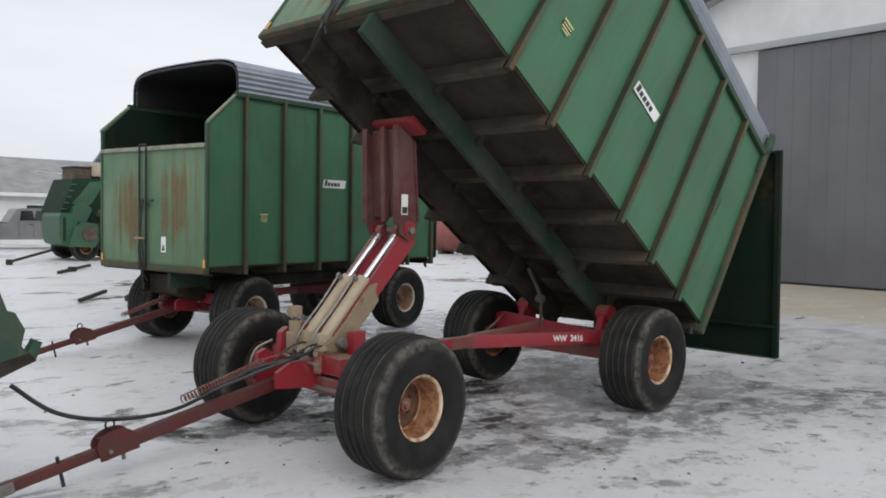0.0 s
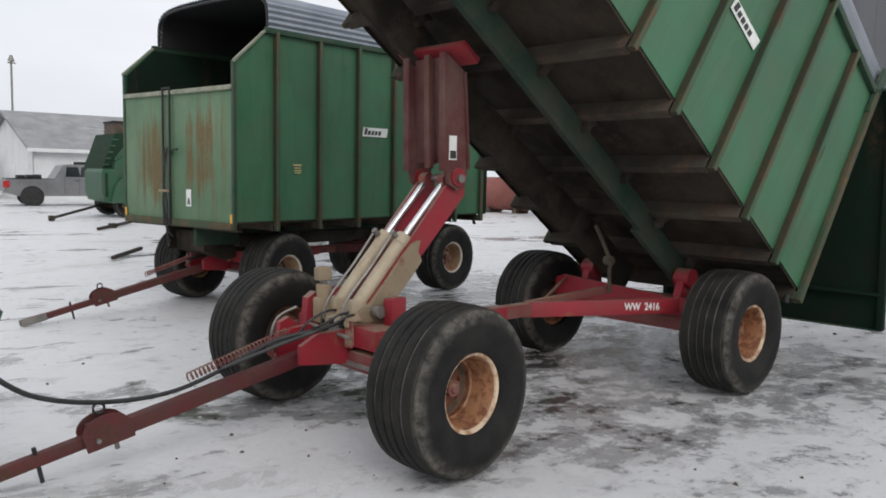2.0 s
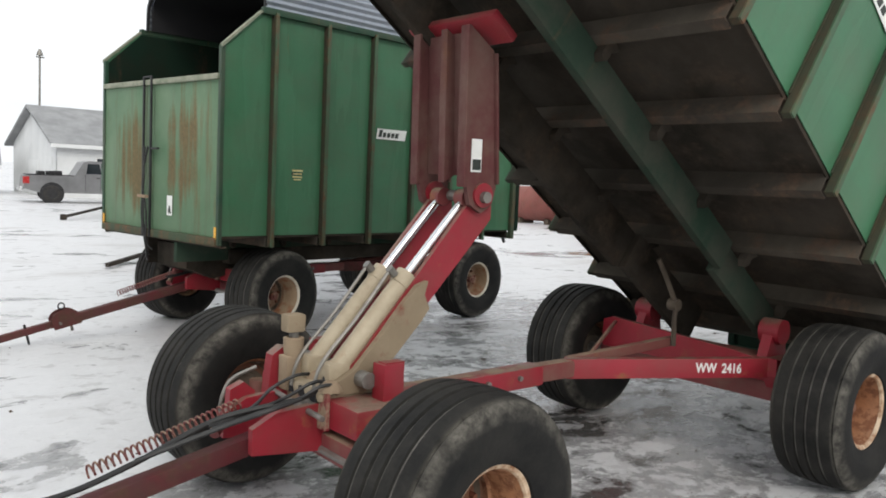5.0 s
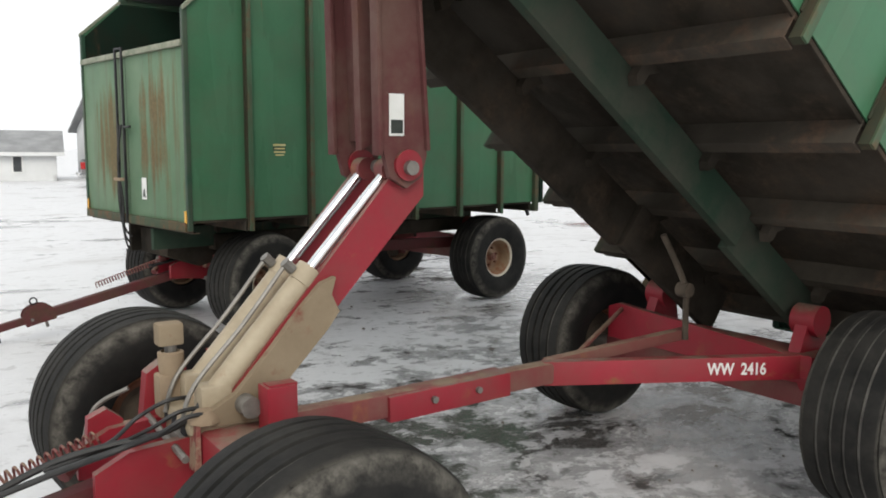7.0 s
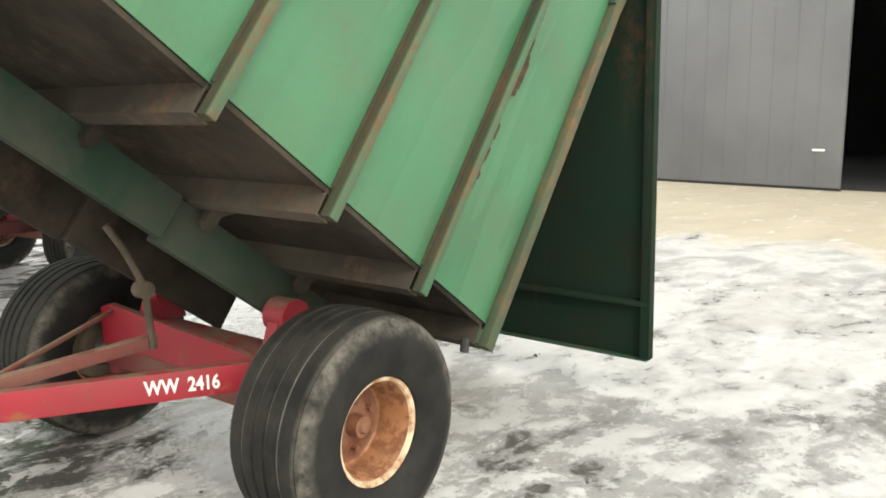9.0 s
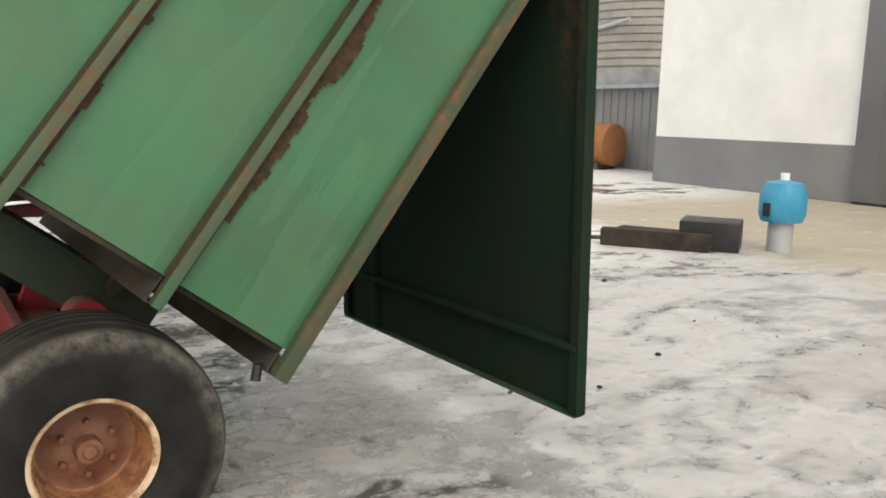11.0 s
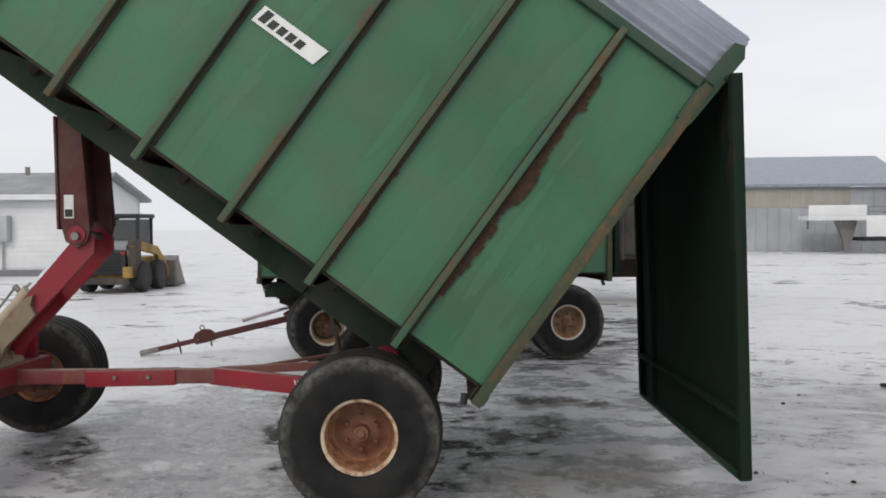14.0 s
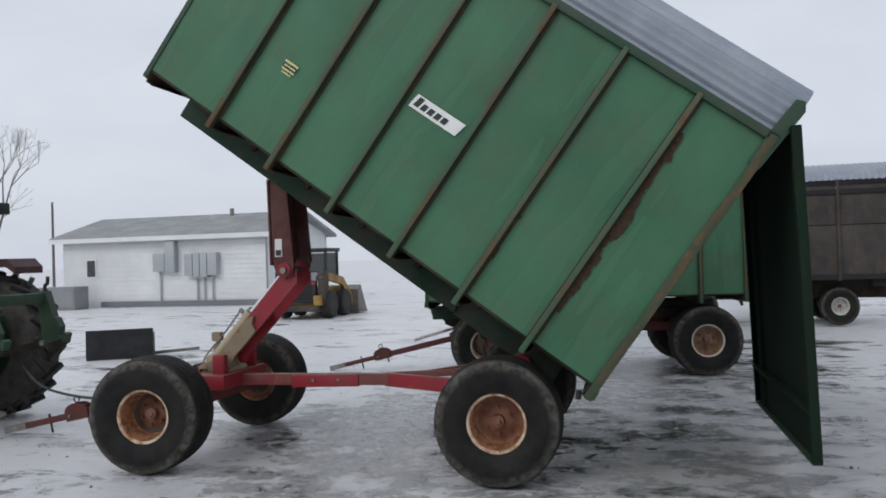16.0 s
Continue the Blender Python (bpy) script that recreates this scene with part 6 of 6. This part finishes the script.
# ---- small things in the yard ----
def skid_loader():
    s = thing("skid_loader", pose(-7.25, 15.3, 0, 0, 0, 3), "dirty yellow and black skid steer loader with its bucket down", "loader")
    turn = Matrix.Rotation(math.pi / 2, 4, "Z") @ Matrix.Diagonal((1, -1, 1, 1))
    b = part("chassis", box(B(), -0.52, 0.52, 0.05, 2.3, 0.26, 0.95, None, 0.05), YELLOW, s, "yellow lower chassis")
    part("engine_door", box(B(), -0.56, 0.56, -0.10, 0.08, 0.50, 1.18, None, 0.05), BLACK, b, "black slatted engine door")
    for i in range(6):
        part("grille_slat", box(B(), -0.42, 0.42, -0.12, -0.101, 0.60 + 0.09 * i, 0.645 + 0.09 * i), INTERIOR, b)
    part("engine_hood", prism(B(), [(-0.06, 1.16), (0.85, 1.20), (0.85, 1.42), (0.15, 1.38), (-0.06, 1.28)], -0.56, 0.56, turn), SHED_DARK, b, "grey sloping engine hood")
    part("rear_bumper", box(B(), -0.66, 0.66, -0.18, 0.0, 0.24, 0.42, None, 0.04), RUSTY_GREY, b)
    cab = part("cab_frame", box(B(), -0.54, -0.46, 0.82, 0.92, 1.2, 2.06, None, 0.02), BLACK, s, "black cab frame")
    for x, y in ((0.46, 0.82), (-0.54, 1.75), (0.46, 1.75)):
        part("cab_post", box(B(), x, x + 0.08, y, y + 0.10, 1.1, 2.06, None, 0.02), BLACK, cab)
    part("cab_roof", box(B(), -0.58, 0.58, 0.74, 1.92, 2.05, 2.17, None, 0.04), BLACK, cab)
    part("rear_window", box(B(), -0.44, 0.44, 0.86, 0.88, 1.44, 2.0), GLASS_DARK, cab)
    part("side_screen", box(B(), 0.50, 0.51, 0.94, 1.74, 1.3, 2.02), GLASS_DARK, cab)
    part("side_screen", box(B(), -0.51, -0.50, 0.94, 1.74, 1.3, 2.02), GLASS_DARK, cab)
    part("seat", box(B(), -0.28, 0.28, 1.0, 1.2, 1.2, 1.78, None, 0.06), BLACK, cab)
    for sd in (-1, 1):
        part("lift_arm", prism(B(), [(-0.05, 1.26), (0.3, 1.42), (1.6, 1.24), (2.5, 0.55), (2.5, 0.30), (2.3, 0.32), (1.55, 1.00), (0.3, 1.18)], sd * 0.72 - 0.06, sd * 0.72 + 0.06, turn), YELLOW, s, "yellow lift arm")
        part("arm_tower", box(B(), sd * 0.70 - 0.11, sd * 0.70 + 0.11, -0.02, 0.36, 0.45, 1.46, None, 0.03), RUSTY_GREY, b)
        part("corner_block", box(B(), sd * 0.62 - 0.12, sd * 0.62 + 0.12, -0.16, 0.05, 0.42, 0.72, None, 0.03), YELLOW, b)
        part("tail_lamp", box(B(), sd * 0.5 - 0.06, sd * 0.5 + 0.06, -0.125, -0.105, 1.06, 1.12), RED_LENS, b)
        for y in (0.50, 1.62):
            bm = lathe(B(), [(0.2, -0.15), (0.36, -0.16), (0.42, -0.12), (0.43, 0.0), (0.42, 0.12), (0.36, 0.16), (0.2, 0.15), (0.12, 0.1), (0.0, 0.1)], 28, Matrix.Translation((sd * 0.74, y, 0.43)) @ Matrix.Rotation(math.pi / 2, 4, "Z"))
            ty = part("tyre", bm, TYRE, s)
            part("rim", rod(B(), (sd * 0.80, y, 0.43), (sd * 0.895, y, 0.43), 0.20, 18), RUSTY_GREY, ty)
    part("bucket", prism(B(), [(2.45, 0.05), (3.35, 0.02), (3.35, 0.06), (2.60, 0.15), (2.55, 0.75), (2.78, 0.9), (2.74, 0.94), (2.45, 0.8)], -0.95, 0.95, turn), STEEL, s, "worn dark steel loader bucket")
    for sd in (-1, 1):
        part("bucket_side", prism(B(), [(2.47, 0.06), (3.30, 0.05), (2.76, 0.88), (2.50, 0.78)], sd * 0.93 - 0.02, sd * 0.93 + 0.02, turn), STEEL, s)


skid_loader()

bk = prism(B(), [(0.75, 0), (0, 0), (0, 0.04), (0.62, 0.08), (0.69, 0.55), (0.75, 0.57)], 0, 1.2)
box(bk, 0.05, 0.745, -0.004, 0.036, 0.004, 0.45)
box(bk, 0.05, 0.745, 1.164, 1.204, 0.004, 0.45)
solid("loader_bucket", bk, BLACK, "black steel loader bucket lying on the snow", "bucket", m=pose(-7.05, 6.1, 0, 0, 0, -55))
solid("steel_bar", beam(B(), (-5.95, 6.55, 0.04), (-5.1, 6.9, 0.10), 0.06, 0.06), STEEL, "dark steel bar lying by the bucket", "bar")


def timber_stack():
    t = thing("timber_pile", pose(10.35, 4.75, 0, 0, 0, -52), "dark weathered timbers and a crate on the concrete", "timber")
    for i, (x, y, z, ln, r) in enumerate(((0, 0, 0.12, 1.5, 4), (0.2, 0.32, 0.12, 1.3, -6))):
        part("timber", box(B(), 0, ln, -0.12, 0.12, -0.12, 0.12, pose(x, y, z, 0, 0, r), 0.02), TIMBER_BLACK, t)
    part("crate", box(B(), 1.05, 1.85, 0.1, 0.8, 0.0, 0.40, None, 0.02), BLACK, t, "black crate")
    part("stick", rod(B(), (-0.45, 0.1, 0.05), (0.1, 0.0, 0.1), 0.03, 8), TIMBER, t)


timber_stack()
tank = thing("water_heater_tank", pose(12.3, 3.3, 0), "bright blue plastic drum on a grey stand by the shop", "tank")
part("stand", rod(B(), (0, 0, 0), (0, 0, 0.42), 0.17, 16), SHED_METAL, tank)
part("drum", lathe(B(), [(0.0, 0.40), (0.27, 0.42), (0.31, 0.52), (0.31, 0.78), (0.24, 0.95), (0.0, 1.0)], 28, Matrix.Rotation(math.pi / 2, 4, "X")), BLUE, tank)
part("spout", box(B(), -0.33, -0.29, -0.05, 0.06, 0.5, 0.68, None, 0.01), INTERIOR, tank)
part("cap", rod(B(), (0, 0, 0.98), (0, 0, 1.08), 0.06, 12), WHITE, tank)


def bare_tree(m, height, seed):
    rng = random.Random(seed)
    t = thing("bare_tree", m, "leafless winter tree with thin spreading twigs", "tree")
    trunk, crown = B(), B()
    def grow(a, d, ln, r, depth):
        c = a + d * ln
        rod(trunk if depth < 2 else crown, a, c, r, 6 if depth < 3 else 4, r * 0.68)
        if depth == 6:
            return
        for _ in range(2 if depth < 2 else rng.choice((2, 3))):
            v = Vector((rng.uniform(-1, 1), rng.uniform(-1, 1), rng.uniform(-0.15, 0.6)))
            grow(c, (d + v * (0.55 + 0.06 * depth)).normalized(), ln * rng.uniform(0.62, 0.86), r * 0.62, depth + 1)
    grow(Vector((0, 0, 0)), Vector((0.03, 0.02, 1)).normalized(), height * 0.27, height * 0.012, 0)
    part("trunk", trunk, BARK, t)
    part("crown", crown, BARK, t)


bare_tree(pose(-42, 37, 0), 13, 3)
bare_tree(pose(-46, 40, 0), 10, 8)
bare_tree(pose(52, 68, 0), 10, 5)
bare_tree(pose(48, 66, 0), 8.5, 11)
ut = rod(B(), (-49, 50, 0), (-49, 50, 7.5), 0.12, 8, 0.09)
solid("utility_pole", ut, BARK, "thin wooden utility pole beyond the shop", "pole")

solid("implement_tongue", beam(B(), (1.35, 11.1, 0.06), (2.25, 12.4, 0.10), 0.07, 0.07), TIMBER_BLACK, "short dark drawbar end lying on the ice", "tongue")


def clod(x, y, r, seed):
    bm = B()
    bmesh.ops.create_icosphere(bm, subdivisions=2, radius=r)
    for v in bm.verts:
        v.co *= 1 + 0.45 * noise.noise(v.co * (2.2 / r) + Vector((seed, 0, 0)))
        v.co.z *= 0.5
    solid("dirt_clod", bm, TIMBER_BLACK, "small dark frozen clod of dirt on the ice", "clod", m=pose(x, y, r * 0.3, 0, 0, 40 * seed), group="frozen clods")


for k, (x, y, r) in enumerate(((7.76, 1.9, 0.055), (7.85, 3.27, 0.045), (7.1, 0.2, 0.025), (6.5, 2.3, 0.02), (8.6, 2.6, 0.03), (6.2, -0.2, 0.018))):
    clod(x, y, r, k + 1)

# crumbs of ice and gravel on the yard
def crumbs():
    rng = random.Random(4)
    verts, faces = [], []
    for _ in range(900):
        x, y = rng.uniform(-3, 12), rng.uniform(-4, 7)
        s = rng.uniform(0.006, 0.020) * (1.6 if rng.random() < 0.08 else 1)
        k = len(verts)
        for dx, dy, dz in ((1, 0, 0), (-0.6, 0.9, 0), (-0.5, -0.9, 0), (0.1, 0.1, 0.9)):
            verts.append((x + dx * s * rng.uniform(0.7, 1.3), y + dy * s * rng.uniform(0.7, 1.3), dz * s - 0.012))
        faces += [(k, k + 1, k + 3), (k + 1, k + 2, k + 3), (k + 2, k, k + 3)]
    me = bpy.data.meshes.new("gravel")
    me.from_pydata(verts, [], faces)
    me.materials.append(TIMBER)
    tagged(new("gravel", me), "scattered dark gravel crumbs on the ice", "gravel", kind="stuff")


crumbs()
